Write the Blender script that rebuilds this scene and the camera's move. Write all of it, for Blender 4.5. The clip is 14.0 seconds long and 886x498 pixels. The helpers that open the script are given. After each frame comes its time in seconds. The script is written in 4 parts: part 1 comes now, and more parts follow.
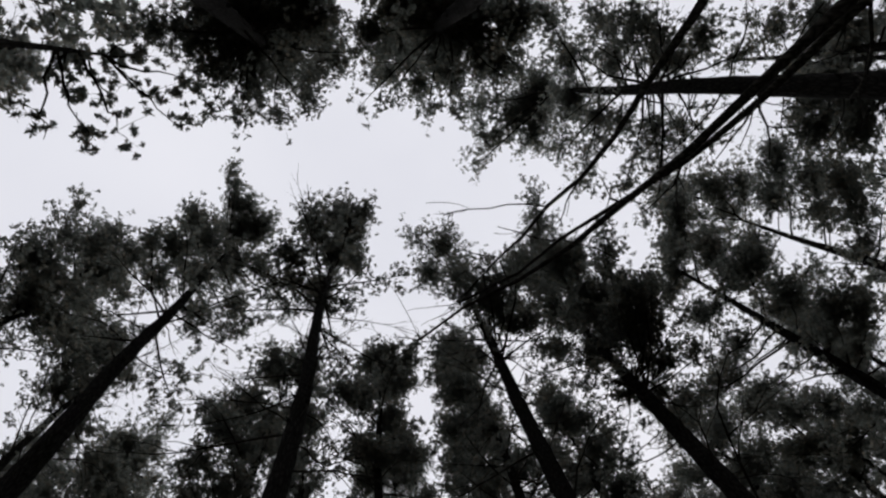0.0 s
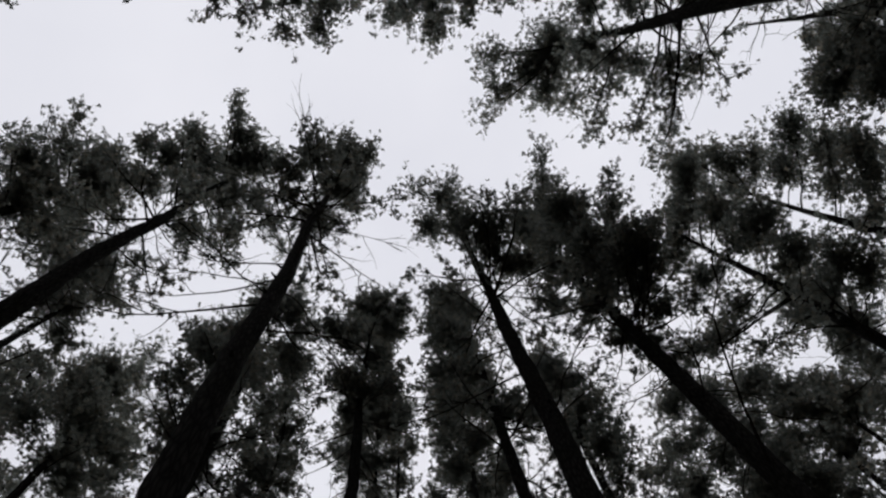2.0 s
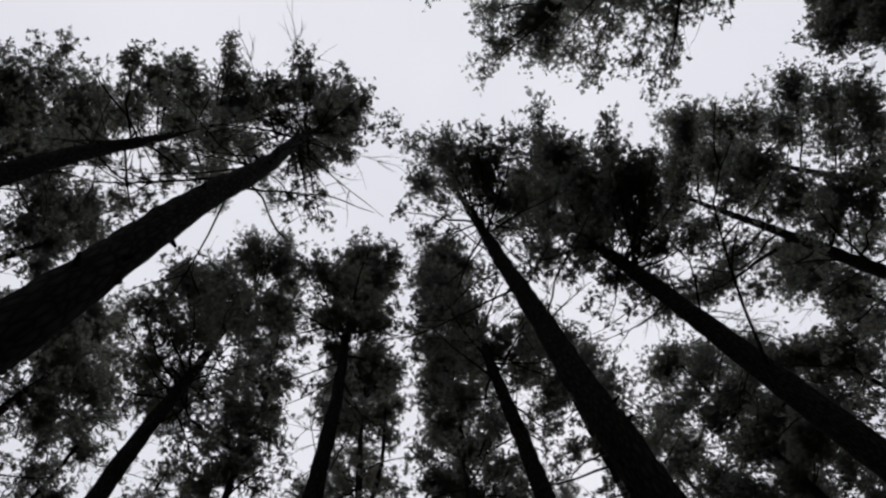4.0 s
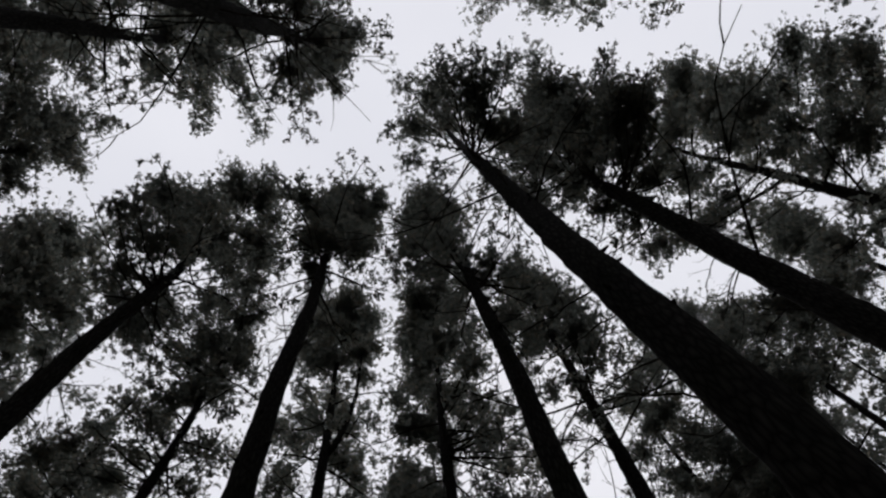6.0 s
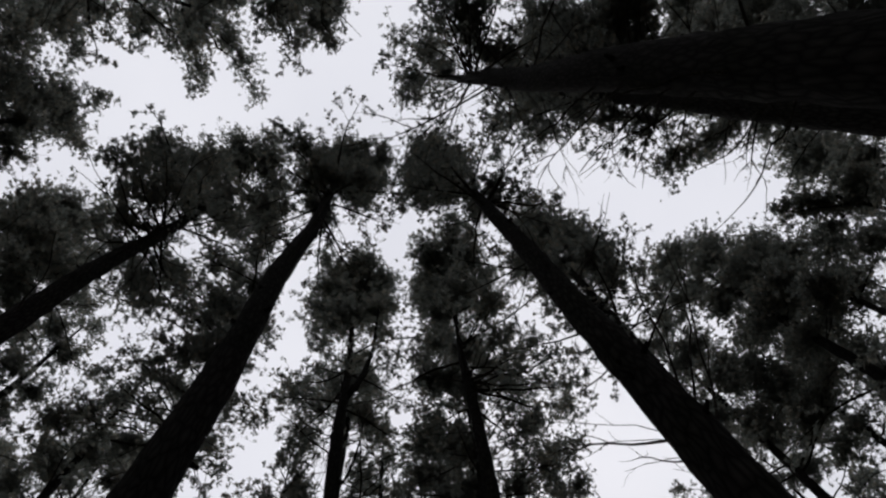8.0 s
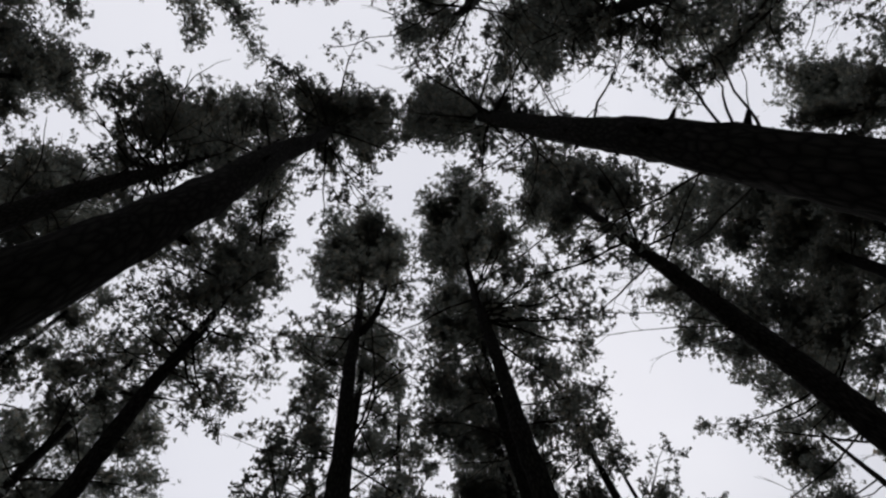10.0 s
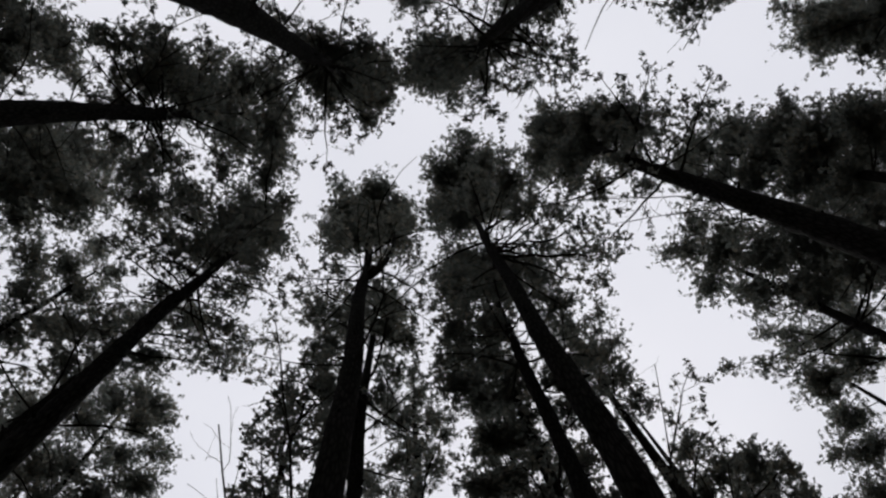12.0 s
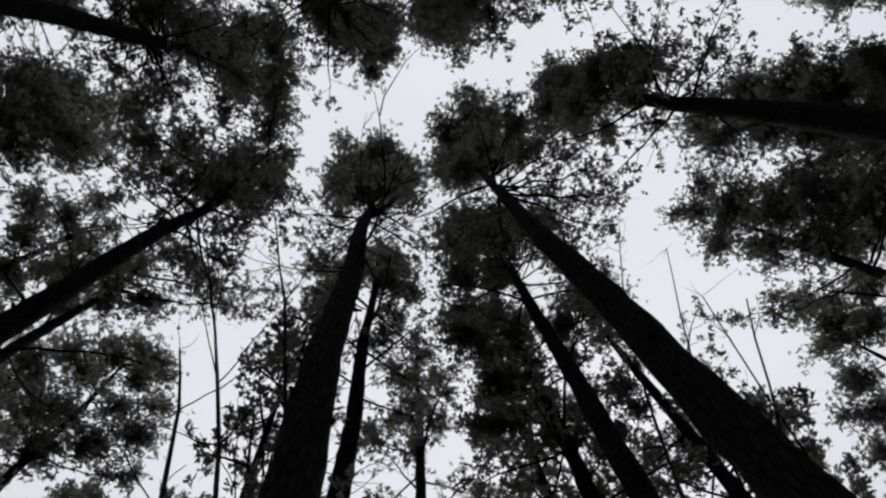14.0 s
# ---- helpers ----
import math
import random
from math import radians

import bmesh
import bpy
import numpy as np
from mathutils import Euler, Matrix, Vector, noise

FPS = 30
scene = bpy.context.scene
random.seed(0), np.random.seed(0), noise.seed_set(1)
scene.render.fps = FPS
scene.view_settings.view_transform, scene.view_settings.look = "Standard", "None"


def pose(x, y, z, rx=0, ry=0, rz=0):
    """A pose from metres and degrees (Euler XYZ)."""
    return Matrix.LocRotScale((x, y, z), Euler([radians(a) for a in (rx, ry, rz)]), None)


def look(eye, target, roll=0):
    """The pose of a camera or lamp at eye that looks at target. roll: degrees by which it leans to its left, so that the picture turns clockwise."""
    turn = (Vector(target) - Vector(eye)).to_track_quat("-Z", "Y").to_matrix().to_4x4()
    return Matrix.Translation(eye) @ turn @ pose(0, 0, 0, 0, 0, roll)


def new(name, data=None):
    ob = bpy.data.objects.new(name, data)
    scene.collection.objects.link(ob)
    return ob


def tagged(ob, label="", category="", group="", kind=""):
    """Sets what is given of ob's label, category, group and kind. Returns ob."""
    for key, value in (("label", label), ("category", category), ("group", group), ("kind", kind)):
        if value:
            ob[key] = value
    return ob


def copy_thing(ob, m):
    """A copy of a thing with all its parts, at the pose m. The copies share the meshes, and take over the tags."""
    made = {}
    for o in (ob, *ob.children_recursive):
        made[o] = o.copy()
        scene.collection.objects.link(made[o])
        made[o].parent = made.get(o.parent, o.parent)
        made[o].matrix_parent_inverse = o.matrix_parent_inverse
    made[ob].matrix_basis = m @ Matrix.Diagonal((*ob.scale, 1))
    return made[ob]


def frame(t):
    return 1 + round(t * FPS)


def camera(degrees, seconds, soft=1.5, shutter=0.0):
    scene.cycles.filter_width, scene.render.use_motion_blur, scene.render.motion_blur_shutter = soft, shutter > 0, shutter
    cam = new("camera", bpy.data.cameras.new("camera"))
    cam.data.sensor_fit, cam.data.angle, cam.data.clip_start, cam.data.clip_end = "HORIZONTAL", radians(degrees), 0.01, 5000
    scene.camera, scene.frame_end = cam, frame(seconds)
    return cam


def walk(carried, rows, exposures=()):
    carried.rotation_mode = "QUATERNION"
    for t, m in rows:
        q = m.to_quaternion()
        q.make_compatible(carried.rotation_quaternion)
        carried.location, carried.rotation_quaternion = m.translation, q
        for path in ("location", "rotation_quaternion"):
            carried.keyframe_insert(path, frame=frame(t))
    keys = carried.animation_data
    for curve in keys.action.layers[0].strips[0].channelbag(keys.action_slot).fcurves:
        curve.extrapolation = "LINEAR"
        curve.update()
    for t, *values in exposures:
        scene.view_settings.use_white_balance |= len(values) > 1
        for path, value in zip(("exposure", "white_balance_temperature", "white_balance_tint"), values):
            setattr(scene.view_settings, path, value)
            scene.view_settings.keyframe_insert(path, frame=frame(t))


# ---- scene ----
cam = camera(68.0, 14.0, soft=2.35)
# camera: a slow walk up the planting lane, tilted steeply up
PATH = [
    (0.0, 0.000, -0.000, 1.6, 166.86, 5.43, 6.14),
    (0.5, 0.006, 0.421, 1.6, 166.54, 5.29, 6.82),
    (1.0, 0.017, 0.839, 1.6, 166.23, 4.65, 4.84),
    (1.5, 0.037, 1.273, 1.6, 166.16, 4.27, 3.01),
    (2.0, 0.060, 1.752, 1.6, 166.25, 4.01, 1.99),
    (2.5, 0.074, 2.238, 1.6, 166.30, 3.99, 1.56),
    (3.0, 0.081, 2.704, 1.6, 166.36, 4.10, 1.92),
    (3.5, 0.088, 3.121, 1.6, 166.40, 4.12, 1.36),
    (4.0, 0.096, 3.511, 1.6, 166.38, 4.11, 0.40),
    (4.5, 0.105, 3.898, 1.6, 166.24, 4.13, -0.72),
    (5.0, 0.118, 4.303, 1.6, 165.82, 4.20, -1.84),
    (5.5, 0.135, 4.748, 1.6, 165.16, 4.36, -2.77),
    (6.0, 0.160, 5.257, 1.6, 165.43, 4.50, -3.04),
    (6.5, 0.212, 5.781, 1.6, 165.69, 4.46, -3.03),
    (7.0, 0.269, 6.231, 1.6, 165.83, 4.49, -1.76),
    (7.5, 0.332, 6.662, 1.6, 165.97, 4.49, 0.47),
    (8.0, 0.379, 7.105, 1.6, 166.02, 4.23, 1.76),
    (8.5, 0.399, 7.531, 1.6, 166.10, 3.99, 3.16),
    (9.0, 0.397, 7.952, 1.6, 166.05, 3.71, 3.85),
    (9.5, 0.353, 8.395, 1.6, 166.23, 3.90, 4.12),
    (10.0, 0.285, 8.851, 1.6, 166.35, 4.04, 4.28),
    (10.5, 0.212, 9.310, 1.6, 166.49, 4.04, 4.47),
    (11.0, 0.151, 9.762, 1.6, 166.83, 3.91, 4.84),
    (11.5, 0.120, 10.199, 1.6, 167.43, 3.70, 5.57),
    (12.0, 0.137, 10.609, 1.6, 167.55, 3.82, 6.94),
    (12.5, 0.175, 10.992, 1.6, 167.37, 3.46, 6.71),
    (13.0, 0.163, 11.316, 1.6, 167.20, 3.29, 6.54),
    (13.5, 0.099, 11.611, 1.6, 167.06, 3.08, 5.75),
    (14.0, 0.000, 11.893, 1.6, 167.01, 3.30, 6.45),
]
walk(cam, [(r[0], pose(*r[1:])) for r in PATH])

# ---- daylight: a closed, bright overcast sky ----
world = bpy.data.worlds.new("overcast_sky")
scene.world = world
world.use_nodes = True
wn, wl = world.node_tree.nodes, world.node_tree.links
wn.clear()
w_out = wn.new("ShaderNodeOutputWorld")
w_mix = wn.new("ShaderNodeMixShader")
w_clear = wn.new("ShaderNodeBackground")
w_cloud = wn.new("ShaderNodeBackground")
w_sky = wn.new("ShaderNodeTexSky")
w_sky.sky_type = "NISHITA"
w_sky.sun_disc = False
w_sky.sun_elevation = radians(58)
w_sky.sun_rotation = radians(20)
w_clear.inputs["Strength"].default_value = 0.08
w_tc = wn.new("ShaderNodeTexCoord")
w_noise = wn.new("ShaderNodeTexNoise")
w_noise.inputs["Scale"].default_value = 2.2
w_noise.inputs["Detail"].default_value = 4
w_ramp = wn.new("ShaderNodeValToRGB")
w_ramp.color_ramp.elements[0].position = 0.3
w_ramp.color_ramp.elements[0].color = (0.765, 0.77, 0.84, 1)
w_ramp.color_ramp.elements[1].position = 0.7
w_ramp.color_ramp.elements[1].color = (0.87, 0.87, 0.93, 1)
w_cloud.inputs["Strength"].default_value = 1.0
w_mix.inputs[0].default_value = 0.93
wl.new(w_tc.outputs["Generated"], w_noise.inputs["Vector"])
wl.new(w_noise.outputs["Fac"], w_ramp.inputs["Fac"])
wl.new(w_ramp.outputs["Color"], w_cloud.inputs["Color"])
# an overcast sky is about three times as bright overhead as at the horizon
w_sep = wn.new("ShaderNodeSeparateXYZ")
w_rise = wn.new("ShaderNodeMapRange")
w_rise.inputs["From Min"].default_value, w_rise.inputs["From Max"].default_value = 0.0, 0.8
w_rise.inputs["To Min"].default_value, w_rise.inputs["To Max"].default_value = 0.36, 1.0
wl.new(w_tc.outputs["Generated"], w_sep.inputs["Vector"])
wl.new(w_sep.outputs["Z"], w_rise.inputs["Value"])
wl.new(w_rise.outputs["Result"], w_cloud.inputs["Strength"])
wl.new(w_sky.outputs["Color"], w_clear.inputs["Color"])
wl.new(w_clear.outputs[0], w_mix.inputs[1])
wl.new(w_cloud.outputs[0], w_mix.inputs[2])
wl.new(w_mix.outputs[0], w_out.inputs["Surface"])

sun_data = bpy.data.lights.new("sun", "SUN")
sun_data.energy = 0.5
sun_data.angle = radians(25)
sun_data.color = (1.0, 0.97, 0.93)
sun = new("sun", sun_data)
sun.matrix_world = look((0, 0, 60), (-10, -28, 0))


# ---- materials ----
def base_material(name, rough, gloss=0.02):
    m = bpy.data.materials.new(name)
    m.use_nodes = True
    n, l = m.node_tree.nodes, m.node_tree.links
    b = n["Principled BSDF"]
    b.inputs["Roughness"].default_value = rough
    b.inputs["Specular IOR Level"].default_value = gloss
    return m, n, l, b


def ramp(n, stops):
    r = n.new("ShaderNodeValToRGB")
    e = r.color_ramp.elements
    e[0].position, e[0].color = stops[0][0], (*stops[0][1], 1)
    e[1].position, e[1].color = stops[-1][0], (*stops[-1][1], 1)
    for p, col in stops[1:-1]:
        k = e.new(p)
        k.color = (*col, 1)
    return r


def bark_material(name, dark, light, scale, depth):
    """Furrowed bark: long plates along the stem, with lichen and damp patches."""
    m, n, l, b = base_material(name, 0.9)
    tc = n.new("ShaderNodeTexCoord")
    mp = n.new("ShaderNodeMapping")
    mp.inputs["Scale"].default_value = (scale, scale, scale * 0.22)
    plates = n.new("ShaderNodeTexVoronoi")
    plates.feature = "DISTANCE_TO_EDGE"
    plates.inputs["Scale"].default_value = 1.0
    grain = n.new("ShaderNodeTexNoise")
    grain.inputs["Scale"].default_value = 38
    grain.inputs["Detail"].default_value = 6
    patch = n.new("ShaderNodeTexNoise")
    patch.inputs["Scale"].default_value = 1.1
    patch.inputs["Detail"].default_value = 3
    info = n.new("ShaderNodeObjectInfo")
    l.new(tc.outputs["Object"], mp.inputs["Vector"])
    l.new(mp.outputs["Vector"], plates.inputs["Vector"])
    l.new(tc.outputs["Object"], grain.inputs["Vector"])
    l.new(tc.outputs["Object"], patch.inputs["Vector"])
    furrow = ramp(n, [(0.0, tuple(c * 0.35 for c in dark)), (0.12, dark), (0.5, light)])
    l.new(plates.outputs["Distance"], furrow.inputs["Fac"])
    moss = ramp(n, [(0.42, (1, 1, 1)), (0.7, (0.72, 0.82, 0.66))])
    l.new(patch.outputs["Fac"], moss.inputs["Fac"])
    mul = n.new("ShaderNodeMix")
    mul.data_type, mul.blend_type = "RGBA", "MULTIPLY"
    mul.inputs["Factor"].default_value = 1
    l.new(furrow.outputs["Color"], mul.inputs["A"])
    l.new(moss.outputs["Color"], mul.inputs["B"])
    hsv = n.new("ShaderNodeHueSaturation")
    vary = n.new("ShaderNodeMapRange")
    vary.inputs["To Min"].default_value, vary.inputs["To Max"].default_value = 0.8, 1.2
    l.new(info.outputs["Random"], vary.inputs["Value"])
    l.new(vary.outputs["Result"], hsv.inputs["Value"])
    l.new(mul.outputs["Result"], hsv.inputs["Color"])
    l.new(hsv.outputs["Color"], b.inputs["Base Color"])
    add = n.new("ShaderNodeMath")
    add.operation = "MULTIPLY_ADD"
    add.inputs[1].default_value = 0.25
    l.new(grain.outputs["Fac"], add.inputs[0])
    l.new(plates.outputs["Distance"], add.inputs[2])
    bump = n.new("ShaderNodeBump")
    bump.inputs["Strength"].default_value = 0.9
    bump.inputs["Distance"].default_value = depth
    l.new(add.outputs[0], bump.inputs["Height"])
    l.new(bump.outputs["Normal"], b.inputs["Normal"])
    return m


def leaf_material(name, deep, fresh, rough=0.55):
    """Needles and leaves: every tuft a little different, old ones browner, a little light coming through."""
    m, n, l, b = base_material(name, rough, 0.18)
    geo = n.new("ShaderNodeNewGeometry")
    tc = n.new("ShaderNodeTexCoord")
    info = n.new("ShaderNodeObjectInfo")
    big = n.new("ShaderNodeTexNoise")
    big.inputs["Scale"].default_value = 0.9
    big.inputs["Detail"].default_value = 3
    l.new(tc.outputs["Object"], big.inputs["Vector"])
    mixf = n.new("ShaderNodeMath")
    mixf.operation = "MULTIPLY_ADD"
    mixf.inputs[1].default_value = 0.5
    l.new(geo.outputs["Random Per Island"], mixf.inputs[0])
    half = n.new("ShaderNodeMath")
    half.operation = "MULTIPLY"
    half.inputs[1].default_value = 0.6
    l.new(big.outputs["Fac"], half.inputs[0])
    l.new(half.outputs[0], mixf.inputs[2])
    col = ramp(n, [(0.1, deep), (0.55, fresh), (0.85, (fresh[0] * 1.3, fresh[1] * 1.05, fresh[2] * 0.9))])
    l.new(mixf.outputs[0], col.inputs["Fac"])
    hsv = n.new("ShaderNodeHueSaturation")
    vary = n.new("ShaderNodeMapRange")
    vary.inputs["To Min"].default_value, vary.inputs["To Max"].default_value = 0.75, 1.25
    l.new(info.outputs["Random"], vary.inputs["Value"])
    l.new(vary.outputs["Result"], hsv.inputs["Value"])
    l.new(col.outputs["Color"], hsv.inputs["Color"])
    l.new(hsv.outputs["Color"], b.inputs["Base Color"])
    thin = n.new("ShaderNodeBsdfTranslucent")
    # what comes through a needle is a little brighter than what it throws back
    glow = n.new("ShaderNodeHueSaturation")
    glow.inputs["Value"].default_value = 1.9
    l.new(hsv.outputs["Color"], glow.inputs["Color"])
    l.new(glow.outputs["Color"], thin.inputs["Color"])
    both = n.new("ShaderNodeMixShader")
    both.inputs[0].default_value = 0.58
    l.new(b.outputs[0], both.inputs[1])
    l.new(thin.outputs[0], both.inputs[2])
    l.new(both.outputs[0], n["Material Output"].inputs["Surface"])
    return m


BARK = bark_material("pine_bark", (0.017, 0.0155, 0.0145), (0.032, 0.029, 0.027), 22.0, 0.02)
LIMB_BARK = bark_material("limb_bark", (0.03, 0.025, 0.022), (0.07, 0.06, 0.052), 40.0, 0.008)
DEAD_BARK = bark_material("dead_twig_bark", (0.04, 0.036, 0.032), (0.09, 0.082, 0.074), 60.0, 0.005)
NEEDLE = leaf_material("pine_needles", (0.065, 0.074, 0.067), (0.112, 0.123, 0.11))


def soil_material():
    m, n, l, b = base_material("forest_floor", 0.95)
    tc = n.new("ShaderNodeTexCoord")
    a = n.new("ShaderNodeTexNoise")
    a.inputs["Scale"].default_value = 0.35
    a.inputs["Detail"].default_value = 5
    c = n.new("ShaderNodeTexNoise")
    c.inputs["Scale"].default_value = 26
    c.inputs["Detail"].default_value = 8
    l.new(tc.outputs["Object"], a.inputs["Vector"])
    l.new(tc.outputs["Object"], c.inputs["Vector"])
    fac = n.new("ShaderNodeMath")
    fac.operation = "MULTIPLY_ADD"
    fac.inputs[1].default_value = 0.5
    half = n.new("ShaderNodeMath")
    half.operation = "MULTIPLY"
    half.inputs[1].default_value = 0.5
    l.new(a.outputs["Fac"], half.inputs[0])
    l.new(c.outputs["Fac"], fac.inputs[0])
    l.new(half.outputs[0], fac.inputs[2])
    r = ramp(n, [(0.32, (0.022, 0.016, 0.012)), (0.5, (0.05, 0.036, 0.024)), (0.68, (0.035, 0.042, 0.02))])
    l.new(fac.outputs[0], r.inputs["Fac"])
    l.new(r.outputs["Color"], b.inputs["Base Color"])
    bump = n.new("ShaderNodeBump")
    bump.inputs["Strength"].default_value = 0.8
    bump.inputs["Distance"].default_value = 0.04
    l.new(c.outputs["Fac"], bump.inputs["Height"])
    l.new(bump.outputs["Normal"], b.inputs["Normal"])
    return m


SOIL = soil_material()


# ---- mesh tools ----
def mesh_of(name, verts, faces, material, smooth=False):
    me = bpy.data.meshes.new(name)
    me.from_pydata(verts, [], faces)
    if smooth:
        me.polygons.foreach_set("use_smooth", [True] * len(me.polygons))
    me.materials.append(material)
    me.update()
    return me


def part(name, me, parent, label=""):
    ob = new(name, me)
    ob.parent = parent
    if label:
        tagged(ob, label)
    return ob


def unit(v):
    v = np.asarray(v, float)
    return v / max(1e-9, np.linalg.norm(v))


def tube(path, radii, sides, verts, faces, rough=0.0, rng=None):
    """Adds a tapered, closed tube along a line of points."""
    path, radii = np.asarray(path, float), np.asarray(radii, float)
    k = len(path)
    tang = np.gradient(path, axis=0)
    tang /= np.linalg.norm(tang, axis=1)[:, None] + 1e-9
    ref = np.array([0.0, 0.0, 1.0]) if abs(tang[0][2]) < 0.8 else np.array([1.0, 0.0, 0.0])
    s = np.cross(tang, ref)
    s /= np.linalg.norm(s, axis=1)[:, None] + 1e-9
    u = np.cross(s, tang)
    ang = np.linspace(0, 2 * math.pi, sides, endpoint=False)
    r = radii[:, None] * (1 + (rng.normal(0, rough, (k, sides)) if rough else np.zeros((k, sides))))
    ring = path[:, None, :] + (np.cos(ang) * r)[..., None] * s[:, None, :] + (np.sin(ang) * r)[..., None] * u[:, None, :]
    start = len(verts)
    verts.extend(ring.reshape(-1, 3).tolist())
    for a in range(start, start + (k - 1) * sides, sides):
        faces.extend([(a + j, a + j + 1, a + sides + j + 1, a + sides + j) for j in range(sides - 1)])
        faces.append((a + sides - 1, a, a + sides, a + 2 * sides - 1))
    faces.append(tuple(range(start + (k - 1) * sides, start + k * sides)))
    faces.append(tuple(range(start + sides - 1, start - 1, -1)))


def bent(rng, start, way, length, steps, wander, lift):
    """A line that leaves start along way, wanders, and lifts or sags towards its end."""
    p, d, out = np.array(start, float), unit(way), [np.array(start, float)]
    step = length / steps
    for i in range(steps):
        d = unit(d + rng.normal(0, wander, 3) + np.array([0, 0, lift / steps]))
        p = p + d * step
        out.append(p.copy())
    return np.array(out)


def tuft_mesh(name, spots, ways, sizes, blades, width, rng, material):
    """Foliage: at every spot a rounded rosette, half of it spreading sprays of needles, half single pointed ones."""
    n = len(spots)
    spots, ways, sizes = np.asarray(spots), np.asarray(ways), np.asarray(sizes)
    d = rng.normal(0, 1, (n, blades, 3))
    d /= np.linalg.norm(d, axis=2)[..., None]
    d = d + ways[:, None, :] * 0.3
    d /= np.linalg.norm(d, axis=2)[..., None]
    side = np.cross(d, rng.normal(0, 1, (n, blades, 3)))
    side /= np.linalg.norm(side, axis=2)[..., None] + 1e-9
    spray = (np.arange(blades) % 2 == 0)[None, :]
    ln = sizes[:, None] * np.where(spray, rng.uniform(0.55, 0.9, (n, blades)), rng.uniform(0.75, 1.25, (n, blades)))
    root = spots[:, None, :] + rng.normal(0, 0.12, (n, blades, 3)) * sizes[:, None, None]
    half = side * (sizes[:, None] * width * np.where(spray, 1.5, 0.8) * rng.uniform(0.7, 1.2, (n, blades)))[..., None]
    tip = root + d * ln[..., None]
    wide, point = np.where(spray[..., None], tip, root), np.where(spray[..., None], root, tip)
    v = np.stack([wide - half, wide + half, point], 2).reshape(-1, 3)
    me = bpy.data.meshes.new(name)
    q = n * blades
    me.vertices.add(q * 3)
    me.vertices.foreach_set("co", v.ravel())
    me.loops.add(q * 3)
    me.loops.foreach_set("vertex_index", np.arange(q * 3, dtype=np.int32))
    me.polygons.add(q)
    me.polygons.foreach_set("loop_start", np.arange(0, q * 3, 3, dtype=np.int32))
    me.update(calc_edges=True)
    me.materials.append(material)
    return me


# ---- bare branches shared by the stems ----
def dead_branch(seed, length):
    """A dry side branch along +x with forked, drooping twigs."""
    rng = np.random.default_rng(seed)
    v, f = [], []
    main = bent(rng, (0, 0, 0), (1, 0, rng.uniform(-0.25, 0.35)), length, 7, 0.13, rng.uniform(-0.5, 0.35))
    r0 = 0.006 + 0.0055 * length
    tube(main, np.linspace(r0, 0.004, 8), 5, v, f)
    for k in range(int(rng.integers(2, 6))):
        i = int(rng.integers(2, 7))
        way = unit(main[i] - main[i - 1]) + rng.normal(0, 0.6, 3)
        t = bent(rng, main[i], way, length * rng.uniform(0.2, 0.45), 4, 0.2, rng.uniform(-0.4, 0.4))
        tube(t, np.linspace(r0 * 0.5, 0.0025, 5), 4, v, f)
        if rng.random() < 0.6:
            w = bent(rng, t[2], unit(t[2] - t[1]) + rng.normal(0, 0.7, 3), length * 0.16, 3, 0.2, 0)
            tube(w, np.linspace(r0 * 0.3, 0.002, 4), 3, v, f)
    return mesh_of("dead_branch", v, f, DEAD_BARK)


DEAD = [dead_branch(100 + i, [0.8, 1.2, 1.6, 2.1, 2.6, 0.6][i % 6]) for i in range(24)]


def place_branch(tree, me, tilt, az, at, scale=1.0):
    ob = part("dead_branch", me, tree)
    ob.matrix_basis = Matrix.LocRotScale(at, Euler((0, -tilt, az)), (scale, scale, scale))
    return ob


# ---- pines ----
def trunk_line(rng, height, bend):
    """The stem's axis from the root to the top, nearly straight with a slight sweep."""
    hs = np.linspace(0, height, 15)
    a, b = rng.uniform(0, 6.28), rng.uniform(0, 6.28)
    x = bend * np.sin(hs / height * math.pi) * math.cos(a) + 0.03 * np.sin(hs * 0.9 + b)
    y = bend * np.sin(hs / height * math.pi) * math.sin(a) + 0.03 * np.cos(hs * 0.8 + b)
    return np.column_stack([x - x[0], y - y[0], hs])


def on_line(line, h):
    return np.array([np.interp(h, line[:, 2], line[:, k]) for k in range(3)])


def stem_radius(h, height, dbh):
    flare = 0.35 * math.exp(-h / 0.5)
    return dbh / 2 * (1.0 - 0.86 * (h / height) ** 2.3 + flare)


